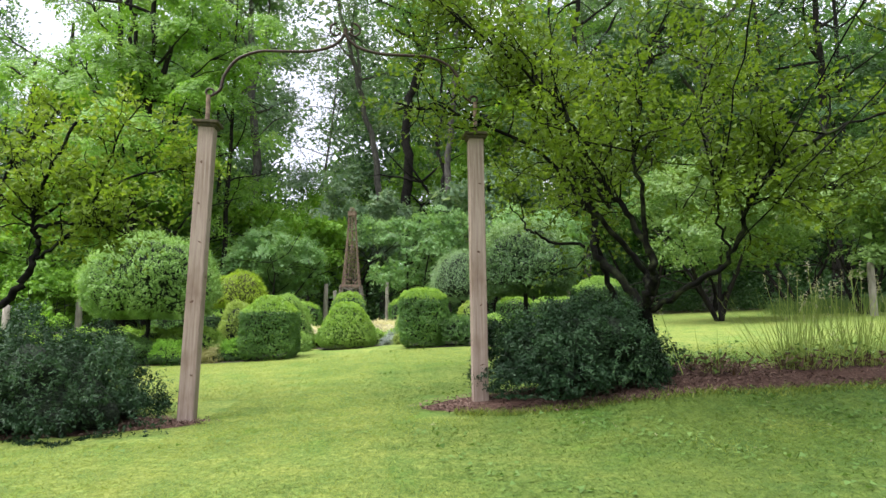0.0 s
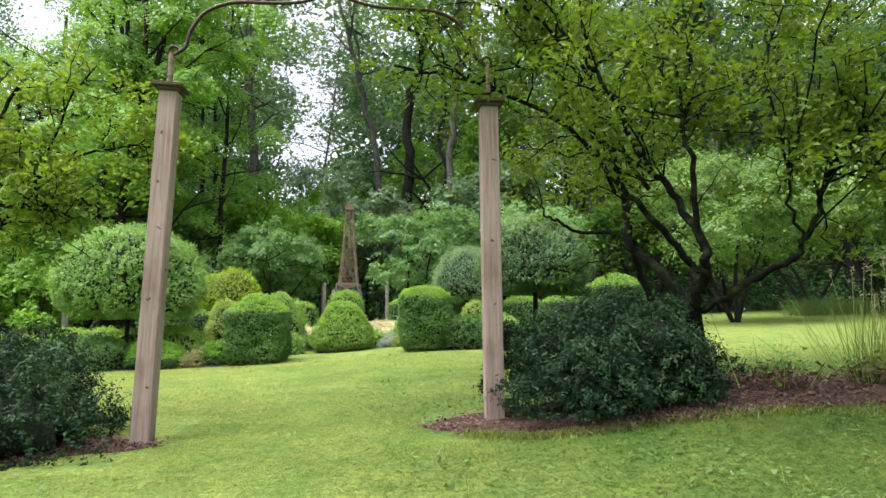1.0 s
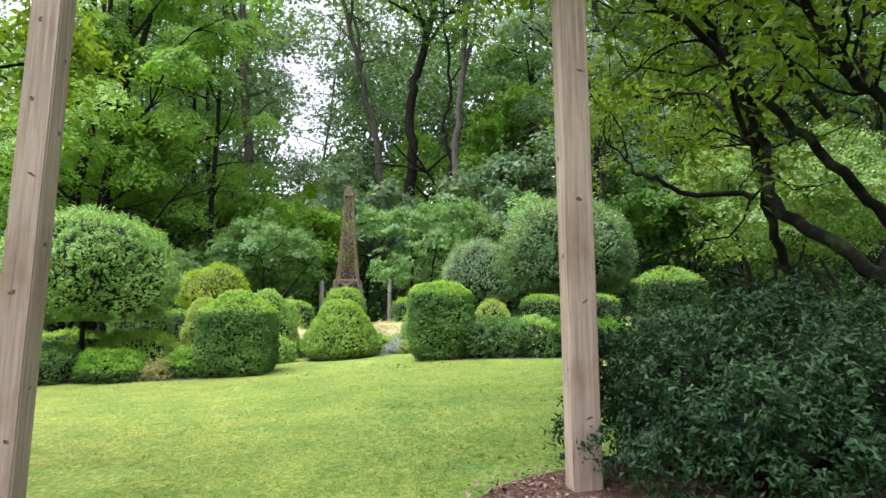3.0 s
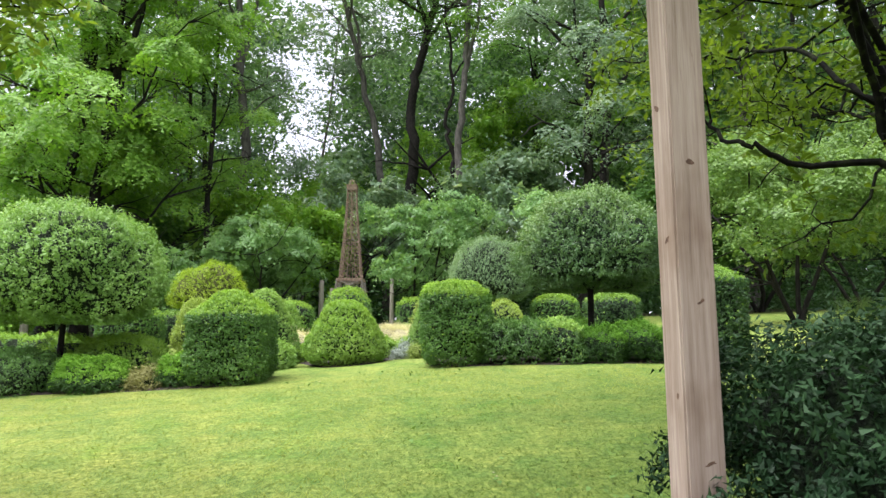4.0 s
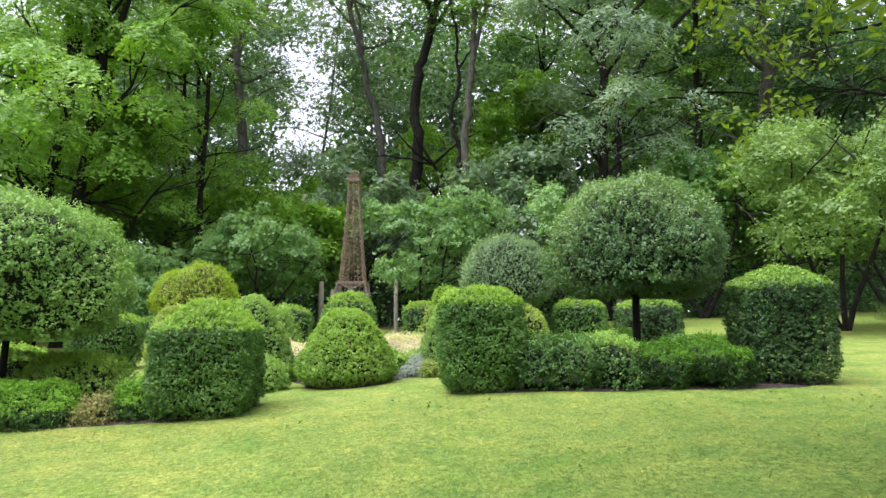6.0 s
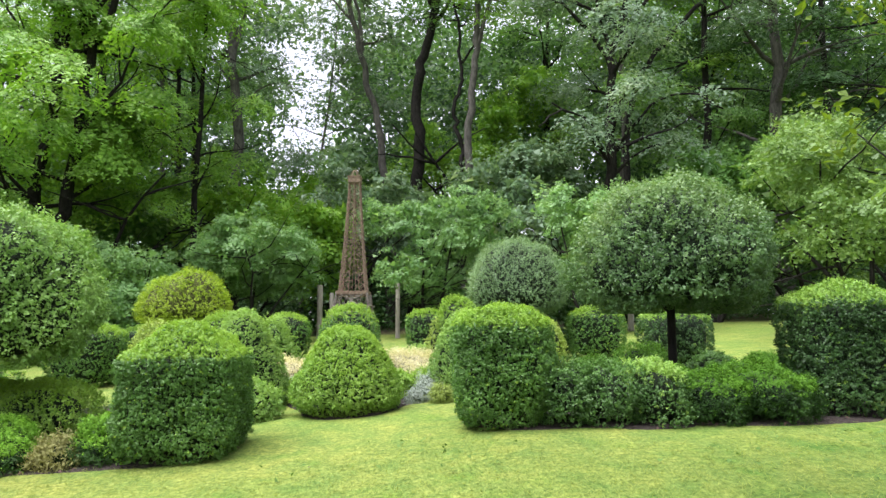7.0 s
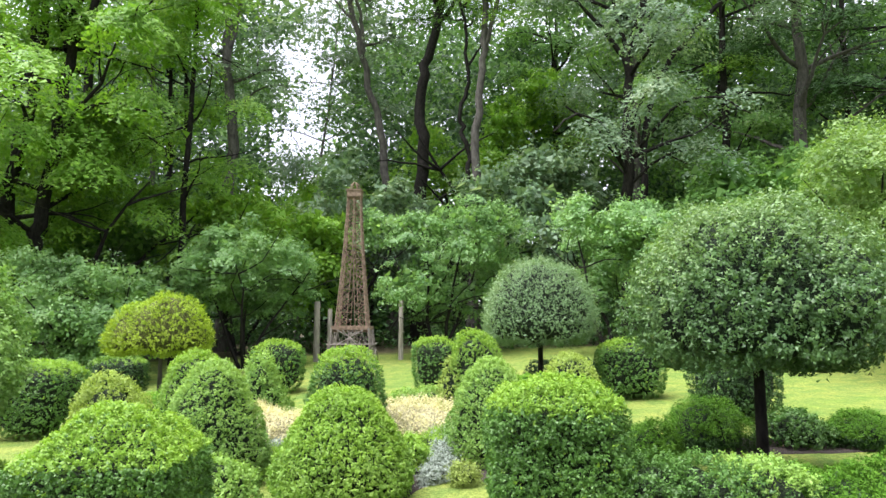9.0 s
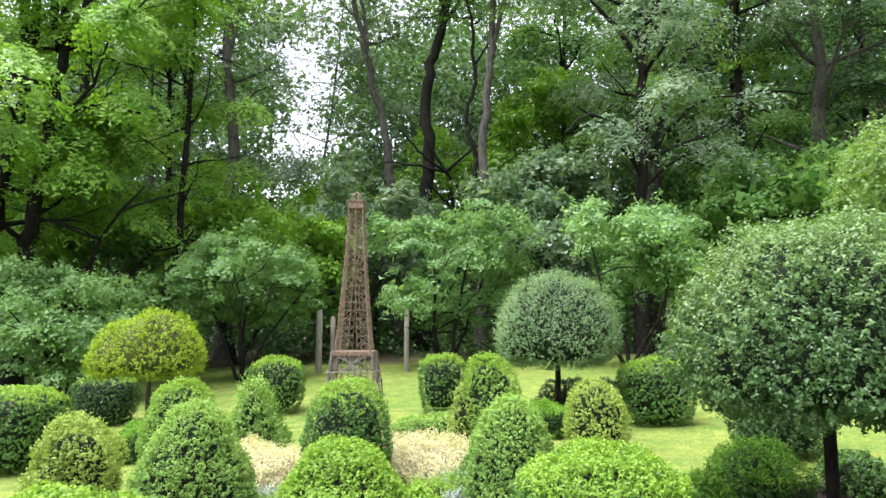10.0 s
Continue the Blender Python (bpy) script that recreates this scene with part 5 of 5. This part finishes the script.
forest_tree("woodland_tree", "leaning pale-barked woodland tree", -3.6, 40.0, [(0.0, 0.0), (-0.2, 6.0), (-0.8, 11.3), (-1.4, 13.4), (-1.8, 15.5), (-2.7, 18.9), (-3.6, 23.0), (-4.0, 25.0)], 0.29, [(0.13, [(-1.75, 0.0, 15.2), (-1.9, 0.0, 17.1), (-2.2, 0.0, 18.9), (-2.2, 0.0, 21.0)])], 0.62, 4.0, LEAF_OAK, BARK_GREY, 190, 55, 0.18, 207, limbs=8)
forest_tree("woodland_tree", "stout dark-barked woodland tree", -2.15, 38.0, [(0.0, 0.0), (0.0, 6.6), (-0.05, 9.3), (0.0, 12.1), (0.35, 14.1), (0.9, 16.4), (1.4, 18.5), (2.2, 22.0), (2.6, 25.0)], 0.40, [(0.12, [(0.9, 0.0, 16.2), (0.4, 0.0, 17.8), (-0.3, 0.0, 19.2), (-0.8, 0.0, 21.0)])], 0.6, 5.0, LEAF_WOOD, BARK, 230, 60, 0.17, 208, limbs=11)
forest_tree("woodland_tree", "thin crooked dark woodland tree", 0.1, 36.0, [(0.0, 0.0), (-0.1, 5.0), (-0.1, 7.5), (0.0, 8.5), (-0.3, 9.6), (-0.4, 10.6), (0.0, 11.9), (-0.1, 13.0), (-0.1, 14.6), (-0.4, 16.0), (-0.3, 18.0)], 0.17, [(0.07, [(0.0, 0.0, 12.8), (0.3, 0.0, 13.3), (0.6, 0.0, 13.8), (0.8, 0.0, 15.0)])], 0.8, 2.4, LEAF_WOOD, BARK, 50, 40, 0.18, 209, limbs=6, shade_canopy=0)
forest_tree("woodland_tree", "tall pale grey-barked woodland tree", 0.2, 34.5, [(0.0, 0.0), (0.1, 7.2), (0.3, 10.7), (0.5, 12.9), (0.6, 14.5), (0.6, 17.0), (0.5, 24.0)], 0.25, [(0.12, [(0.55, 0.0, 13.0), (1.05, 0.0, 14.7), (1.25, 0.0, 16.5), (1.5, 0.0, 19.0)])], 0.62, 4.2, LEAF_LIME, BARK_GREY, 170, 60, 0.16, 210, limbs=9)
forest_tree("woodland_tree", "broad forked oak with drooping grey-green leaves", 5.9, 31.7, [(0.0, 0.0), (0.0, 4.0), (0.1, 7.1), (0.3, 10.0), (0.32, 11.3), (0.9, 13.1), (1.1, 15.0), (1.3, 18.0), (1.4, 20.5)], 0.27, [(0.12, [(0.3, 0.0, 11.0), (-0.4, 0.0, 12.0), (-1.5, -0.2, 13.2), (-2.6, -0.5, 13.8)]), (0.13, [(0.4, 0.0, 11.7), (1.2, 0.0, 12.8), (2.5, -0.1, 14.5), (3.4, -0.2, 16.0)]), (0.10, [(0.35, 0.0, 11.2), (-0.1, 0.1, 13.0), (-0.3, 0.1, 15.0), (-0.4, 0.1, 17.0)]), (0.09, [(0.1, 0.0, 6.8), (-0.6, -0.3, 7.5), (-1.4, -0.6, 8.3), (-2.4, -0.9, 8.9)]), (0.07, [(0.1, 0.0, 6.5), (-1.0, -1.2, 8.0), (-2.2, -2.0, 8.2), (-3.2, -2.6, 7.4)]), (0.07, [(0.2, 0.0, 7.0), (1.4, -1.4, 8.6), (2.6, -2.2, 8.8), (3.6, -2.8, 8.0)]), (0.07, [(0.1, 0.0, 7.5), (0.3, -1.5, 9.0), (0.4, -2.6, 9.2), (0.4, -3.4, 8.4)]), (0.06, [(0.1, 0.0, 6.0), (1.2, -0.6, 7.0), (2.4, -1.2, 7.2), (3.5, -1.6, 6.9)])], 0.34, 4.4, LEAF_OAK, BARK, 430, 75, 0.15, 211, limbs=9, droop=0.85)
forest_tree("woodland_tree", "leaning dark-barked oak behind the forked one", 6.6, 32.9, [(0.0, 0.0), (0.2, 5.0), (0.8, 9.8), (1.7, 11.6), (2.5, 12.5), (3.7, 13.9), (5.1, 15.2), (7.0, 18.0), (8.0, 21.0)], 0.19, [], 0.66, 3.4, LEAF_OAK, BARK, 130, 60, 0.16, 212, limbs=8, droop=0.5)
for i, (x, y, h, r, lx, crown, rad, mat, bark, tufts, label) in enumerate((
    (5.6, 45.0, 24, 0.25, 0.3, 0.5, 4.5, LEAF_WOOD, BARK, 120, "tall dark-barked woodland tree"),
    (12.7, 38.5, 24, 0.27, 0.5, 0.25, 5.5, LEAF_WOOD, BARK, 230, "tall dark-barked woodland tree"),
    (15.0, 35.6, 24, 0.38, 0.2, 0.3, 5.5, LEAF_HEMLOCK_SHADE, BARK_GREY, 230, "stout grey-barked woodland tree"),
    (20.5, 33.0, 23, 0.3, -0.3, 0.2, 5.5, LEAF_HEMLOCK_SHADE, BARK, 230, "tall dark-barked woodland tree"),
    (24.0, 30.0, 22, 0.3, 0.3, 0.15, 5.5, LEAF_HEMLOCK_SHADE, BARK, 143, "tall dark-barked woodland tree"),
    (-19.5, 29.0, 13, 0.3, 0.3, 0.15, 5.0, LEAF_LIME, BARK, 220, "tall bright green woodland tree"),
    (-22.0, 36.0, 18, 0.3, 0.3, 0.2, 5.5, LEAF_WOOD, BARK, 143, "tall dark-barked woodland tree"),
    (-16.5, 34.0, 21, 0.3, 0.3, 0.2, 5.0, LEAF_WOOD, BARK, 200, "tall dark-barked woodland tree"),
    (9.5, 42.0, 25, 0.25, 0.2, 0.25, 5.5, LEAF_LIME, BARK_GREY, 200, "tall bright green woodland tree"),
    (-9.6, 45.0, 21, 0.13, 2.2, 0.3, 4.2, LEAF_OAK, BARK_GREY, 130, "thin pale woodland tree"),
    (-19.0, 48.0, 27, 0.28, 0.2, 0.25, 6.0, LEAF_WOOD, BARK, 130, "tall dark-barked woodland tree"),
    (17.0, 48.0, 27, 0.28, 0.2, 0.2, 6.5, LEAF_WOOD, BARK, 143, "tall dark-barked woodland tree"),
    (22.0, 43.0, 27, 0.28, 0.2, 0.2, 6.5, LEAF_HEMLOCK_SHADE, BARK, 143, "tall dark hemlock in the wood"),
    (29.0, 37.0, 26, 0.28, 0.2, 0.2, 6.5, LEAF_HEMLOCK_SHADE, BARK, 130, "tall dark hemlock in the wood"),
    (27.0, 42.0, 26, 0.28, 0.2, 0.2, 6.5, LEAF_WOOD, BARK, 130, "tall dark-barked woodland tree"),
    (-28.0, 44.0, 19, 0.28, 0.2, 0.2, 6.5, LEAF_WOOD, BARK, 130, "tall dark-barked woodland tree"),
)):
    forest_tree("woodland_tree", label, x, y, straight(h, lx), r, [], crown, rad, mat, bark, tufts, 75, 0.18 if y < 40 else 0.21, 230 + i, limbs=14, length=1.5, shade_canopy=200 if h > 20 else 0)


def far_woods():
    """The wood behind: uncountable leaf clumps, fine in front, broad behind, with openings to the sky."""
    rng = np.random.default_rng(300)
    for name, n, cl, y0, y1, lo, hi, spread in (("far_woods", 250000, 3200, 43, 56, 0.22, 0.42, 0.9), ("far_woods", 150000, 3000, 57, 66, 0.45, 0.75, 1.2), ("far_woods", 29000, 900, 48, 57, 0.45, 0.75, 1.2)):
        x, y = rng.uniform(-1.05 if n > 30000 else 0.18, 1.05, cl) * y1, rng.uniform(y0, y1, cl)
        way, z = (x + 1.0) / (y - 4.0), rng.random(cl) ** 1.15 * 25.0 + 0.6
        rise = z / (y - 4.0)
        shut = np.ones(cl, bool)
        for w0, ww, r0, r1 in ((-0.212, 0.052, 0.20, 0.46), (-0.36, 0.02, 0.38, 0.5), (-0.185, 0.03, 0.36, 0.6), (-0.68, 0.06, 0.36, 0.7), (0.195, 0.016, 0.34, 0.42), (0.1, 0.02, 0.44, 0.6), (0.21, 0.016, 0.19, 0.25), (0.63, 0.012, 0.38, 0.43), (-0.36, 0.012, 0.38, 0.44)):
            shut &= ~((np.abs(way - w0) < ww * rng.uniform(0.7, 1.4, cl)) & (rise > r0) & (rise < r1))
        x, y, z = x[shut], y[shut], z[shut]
        k = rng.integers(len(x), size=n)
        p = np.column_stack([x, y, z])[k] + rng.normal(size=(n, 3)) * [spread, spread, spread * 0.42]
        p[:, 2] = np.maximum(p[:, 2], 0.1) + ground_z(p[:, 0], p[:, 1])
        lv = leaves(rng, p, rng.normal(size=p.shape) * 0.6 + [0, -0.9, 0.6], rng.uniform(lo, hi, n), 0.7)
        # dark leaves below 4 m paint in the deep shade under the trees
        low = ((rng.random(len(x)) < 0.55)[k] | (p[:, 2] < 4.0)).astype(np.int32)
        tagged(new(name, np_mesh(name, *lv, [LEAF_WOOD, LEAF_HEMLOCK_SHADE], low)), "dense dark green wood far behind the garden", "woods", kind="stuff")
    n, cl = 6500, 44
    y = rng.uniform(39, 47, cl)
    c = np.column_stack([-1.0 + rng.uniform(-0.31, -0.12, cl) * (y - 4.0), y, rng.uniform(0.19, 0.5, cl) * (y - 4.0)])
    p = c[rng.integers(cl, size=n)] + rng.normal(size=(n, 3)) * [0.75, 0.75, 0.34]
    lv = leaves(rng, p, rng.normal(size=p.shape) * 0.6 + [0, -0.5, 0.8], rng.uniform(0.14, 0.28, n), 0.55)
    tagged(new("far_woods", np_mesh("far_woods", *lv, [LEAF_OAK, LEAF_WOOD], rng.integers(0, 2, n))), "thin sprays of leaves against the sky in the wood", "woods", kind="stuff")


far_woods()


def undergrowth():
    rng = np.random.default_rng(301)
    n, cl = 26000, 500
    c = np.column_stack([rng.uniform(-26, 26, cl), rng.uniform(31.5, 40, cl), rng.random(cl) ** 2 * 2.2])
    k = rng.integers(cl, size=n)
    p = c[k] + rng.normal(size=(n, 3)) * [0.5, 0.5, 0.3]
    p[:, 2] = np.abs(p[:, 2]) + ground_z(p[:, 0], p[:, 1])
    lv = leaves(rng, p, rng.normal(size=p.shape) * 0.6 + [0, 0, 1], rng.uniform(0.12, 0.25, n), 0.6)
    # the dark leaf colour stands in for shade at the wood's foot
    tagged(new("undergrowth", np_mesh("undergrowth", *lv, [LEAF_HEMLOCK_SHADE])), "low leafy undergrowth at the edge of the wood", "undergrowth", kind="stuff")


undergrowth()

# ---- fence posts ----
def fence_post(x, y, h, r, tilt=0.0):
    rng = np.random.default_rng(int(abs(x * 100)))
    p = [(0, 0, -0.1), (0, 0, h * 0.5), (0, 0, h - 0.02), (0, 0, h)]
    v, f = tube(p, [r * 1.05, r, r * 0.96, r * 0.6], 10)
    n = len(v)
    v = np.vstack([v, [[0, 0, h + 0.005]]])
    f = np.vstack([f, [(n - 10 + j, n - 10 + (j + 1) % 10, n - 10 + (j + 2) % 10, n) for j in range(0, 10, 2)]])
    ob = new("fence_post", np_mesh("fence_post", v, f, [FENCE], smooth=True))
    ob.matrix_basis = pose(x, y, gz(x, y), 0, tilt, rng.uniform(0, 90))
    return tagged(ob, "weathered grey round wooden fence post", "fence post", "fence posts along the wood")


for x, y, h, r in ((-5.25, 28.8, 1.95, 0.10), (-2.45, 28.3, 1.9, 0.08), (-5.3, 31.5, 1.7, 0.09), (-14.0, 20.6, 1.35, 0.11), (-12.8, 22.6, 1.5, 0.11), (13.6, 20.2, 1.7, 0.11), (5.4, 27.5, 1.8, 0.1)):
    fence_post(x, y, h, r)


# ---- tall grasses and perennials in the bed ----
def stalks(rng, n, spread, height, lean):
    """Thin upright blades from one crown."""
    base = rng.normal(size=(n, 3)) * [spread, spread * 0.7, 0]
    top = base + rng.normal(size=(n, 3)) * [lean, lean, 0] + np.column_stack([base[:, :2] * 1.2, height * rng.uniform(0.5, 1.0, n)])
    mid = (base + top) / 2 + rng.normal(size=(n, 3)) * 0.02
    side = unit(rng.normal(size=(n, 3)) * [1, 1, 0]) * 0.0024
    v = np.stack([base - side, base + side, mid + side, mid - side, mid - side, mid + side, top + side * 0.3, top - side * 0.3], axis=1).reshape(-1, 3)
    f = np.arange(n * 8).reshape(-1, 4)
    return v, f


def grass_clump(x, y, seed, n, height, label, dry, tall):
    """Fine grass, a few tall stems with seed heads, a brown withered base and some green leaves."""
    rng = np.random.default_rng(seed)
    top = thing("grass_clump", x, y, gz(x, y) + 0.012, label, "plant", "perennials in the mulch bed")
    tagged(part_np("stalk_tuft", stalks(rng, n, 0.15, height, 0.07), [STRAW], top), kind="stuff")
    stems, heads = [], []
    for k in range(tall):
        o = rng.normal(size=3) * [0.2, 0.14, 0]
        e = o + [rng.normal() * 0.08, rng.normal() * 0.08, rng.uniform(0.55, 0.9)]
        lp = smooth_path([o, (o + e) / 2 + rng.normal(size=3) * 0.015, e], 4)
        stems.append(tube(lp, np.linspace(0.0042, 0.0022, len(lp)), 4))
        c = e + rng.normal(size=(26, 3)) * [0.012, 0.012, 0.035]
        c[16:] = lp[rng.integers(3, len(lp), 10)] + rng.normal(size=(10, 3)) * 0.012
        heads.append(leaves(rng, c, rng.normal(size=c.shape), rng.uniform(0.012, 0.03, 26), 0.5))
    if tall:
        tagged(part_np("tall_stem", joined(stems), [STRAW], top, "pale upright stems"), kind="stuff")
        tagged(part_np("seed_head", joined(heads), [SEED], top, "whitish seed heads"), kind="stuff")
    p = np.abs(rng.normal(size=(dry, 3))) * [0, 0, 0.06] + rng.normal(size=(dry, 3)) * [0.15, 0.10, 0.0]
    tagged(part_np("withered_tuft", leaves(rng, p + [0, -0.05, 0.03], rng.normal(size=p.shape) + [0, 0, 0.4], rng.uniform(0.04, 0.11, dry), 0.25), [DRY], top, "brown withered leaves at the base"), kind="stuff")
    g = rng.normal(size=(dry // 2, 3)) * [0.12, 0.10, 0.05] + [0, 0, 0.12]
    tagged(part_np("green_tuft", leaves(rng, g, rng.normal(size=g.shape) + [0, 0, 0.7], rng.uniform(0.03, 0.08, dry // 2), 0.45), [HERB], top), kind="stuff")
    return top


grass_clump(2.45, 5.72, 401, 20, 0.45, "low leafy perennial with brown withered leaves", 220, 1)
grass_clump(3.2, 5.8, 403, 190, 0.72, "tall green grass clump with whitish seed heads", 190, 9)
grass_clump(3.78, 5.9, 404, 150, 0.68, "tall green grass clump with whitish seed heads", 120, 11)
grass_clump(4.45, 6.0, 405, 150, 0.68, "tall green grass clump with whitish seed heads", 160, 10)
grass_clump(5.2, 6.15, 408, 110, 0.65, "tall green grass clump with whitish seed heads", 60, 8)


def meadow():
    rng = np.random.default_rng(406)
    n = 7000
    b = np.column_stack([rng.uniform(12.5, 20, n), rng.uniform(23.0, 25.0, n), np.zeros(n)])
    b[:, 2] = ground_z(b[:, 0], b[:, 1])
    v, f = stalks(rng, n, 0.0, 0.7, 0.12)
    v = v.reshape(n, 8, 3) + b[:, None]
    tagged(new("tall_grass", np_mesh("tall_grass", v.reshape(-1, 3), f, [HERB])), "strip of tall unmown grass along the lawn", "grass", kind="stuff")


meadow()


# ---- lawn blades near the path ----
def lawn_blades():
    rng = np.random.default_rng(501)
    n = 260000
    y = 2.0 + 10.5 * rng.random(n) ** 1.35
    x = -0.7 + (rng.random(n) - 0.5) * 2 * (1.0 + 0.78 * y)
    keep = ~(((x > -0.2) & (y > 5.25 + 0.06 * np.maximum(x - 2, 0)) & (y < 6.5) & (x < 7)) | ((x < -2.1) & (y > 4.85) & (y < 6.8)))
    keep &= (y < 11.7 - 0.8 * rng.random(n) - 0.3 * np.sin(x * 2.0)) & (y > 2.0 + 0.4 * rng.random(n))
    keep &= np.abs(x + 0.7) < (1.0 + 0.78 * y) * (1 - 0.3 * rng.random(n))
    x, y = x[keep], y[keep]
    n = len(x)
    base = np.column_stack([x, y, ground_z(x, y)])
    h = rng.uniform(0.012, 0.03, n)[:, None]
    lean = rng.normal(size=(n, 3)) * [2.0, 2.0, 0]
    side = unit(rng.normal(size=(n, 3)) * [1, 1, 0]) * rng.uniform(0.0014, 0.0034, n)[:, None]
    tip = base + (lean + [0, 0, 1]) * h
    v = np.stack([base - side, base + side, tip], axis=1).reshape(-1, 3)
    # near blades toward the right take the darker tone, tree shade painted in
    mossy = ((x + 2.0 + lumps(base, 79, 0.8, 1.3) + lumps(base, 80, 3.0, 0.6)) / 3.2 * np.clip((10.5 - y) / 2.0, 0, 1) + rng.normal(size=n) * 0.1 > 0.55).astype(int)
    tagged(new("grass_blades", np_mesh("grass_blades", v, np.arange(3 * n).reshape(n, 3), [BLADE, BLADE_SHADED], mossy)), "short mown green grass blades", "grass", kind="stuff")
    edge = []
    for line, k in (([(0.1, 5.45), (0.74, 5.24), (1.8, 5.22), (3.1, 5.16), (5.0, 5.33), (7.0, 5.68)], 3600),):
        sm = smooth_path([(u, w, 0) for u, w in line], 10)
        j = rng.uniform(0, len(sm) - 1.001, k)
        i = j.astype(int)
        q = sm[i] + (sm[i + 1] - sm[i]) * (j - i)[:, None]
        q[:, 1] -= rng.normal(size=k) * 0.05 + lumps(q, 9, 3.0, 0.03)
        edge.append(q)
    base = np.concatenate(edge)
    base[:, 2] = ground_z(base[:, 0], base[:, 1])
    k = len(base)
    side = unit(rng.normal(size=(k, 3)) * [1, 1, 0]) * rng.uniform(0.003, 0.006, k)[:, None]
    tip = base + (rng.normal(size=(k, 3)) * [0.6, 0.6, 0] + [0, 0, 1]) * rng.uniform(0.02, 0.06, k)[:, None]
    v = np.stack([base - side, base + side, tip], axis=1).reshape(-1, 3)
    tagged(new("grass_fringe", np_mesh("grass_fringe", v, np.arange(3 * k).reshape(k, 3), [BLADE_SHADED, BLADE], rng.integers(0, 2, k))), "longer unmown grass along the bed edges", "grass", kind="stuff")
    m = 45000
    y = 2.0 + 9.6 * rng.random(m) ** 1.5
    x = -0.7 + (rng.random(m) - 0.5) * 2 * (1.0 + 0.78 * y)
    p = np.column_stack([x, y, ground_z(x, y) + rng.uniform(0.015, 0.035, m)])
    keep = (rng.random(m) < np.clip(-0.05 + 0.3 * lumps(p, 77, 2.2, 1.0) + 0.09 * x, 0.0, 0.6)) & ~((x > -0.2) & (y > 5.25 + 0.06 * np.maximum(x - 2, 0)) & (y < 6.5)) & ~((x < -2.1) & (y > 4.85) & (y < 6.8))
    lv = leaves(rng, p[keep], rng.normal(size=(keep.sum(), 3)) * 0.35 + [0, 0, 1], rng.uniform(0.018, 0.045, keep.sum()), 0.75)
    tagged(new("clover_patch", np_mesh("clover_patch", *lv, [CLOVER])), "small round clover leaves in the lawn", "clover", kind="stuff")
    w = rng.random(len(p)) < 0.014 * np.clip(0.5 + 0.3 * x + lumps(p, 78, 1.4, 0.8), 0, 1.5)
    w &= keep & (y > 3.6)
    c = np.repeat(p[w], 5, axis=0) + rng.normal(size=(5 * w.sum(), 3)) * 0.006 + [0, 0, 0.02]
    fl = leaves(rng, c, rng.normal(size=c.shape) + [0, 0, 0.6], 0.010, 0.8)
    tagged(new("clover_flowers", np_mesh("clover_flowers", *fl, [SEED])), "scattered small whitish clover flowers in the lawn", "flowers", kind="stuff")


lawn_blades()
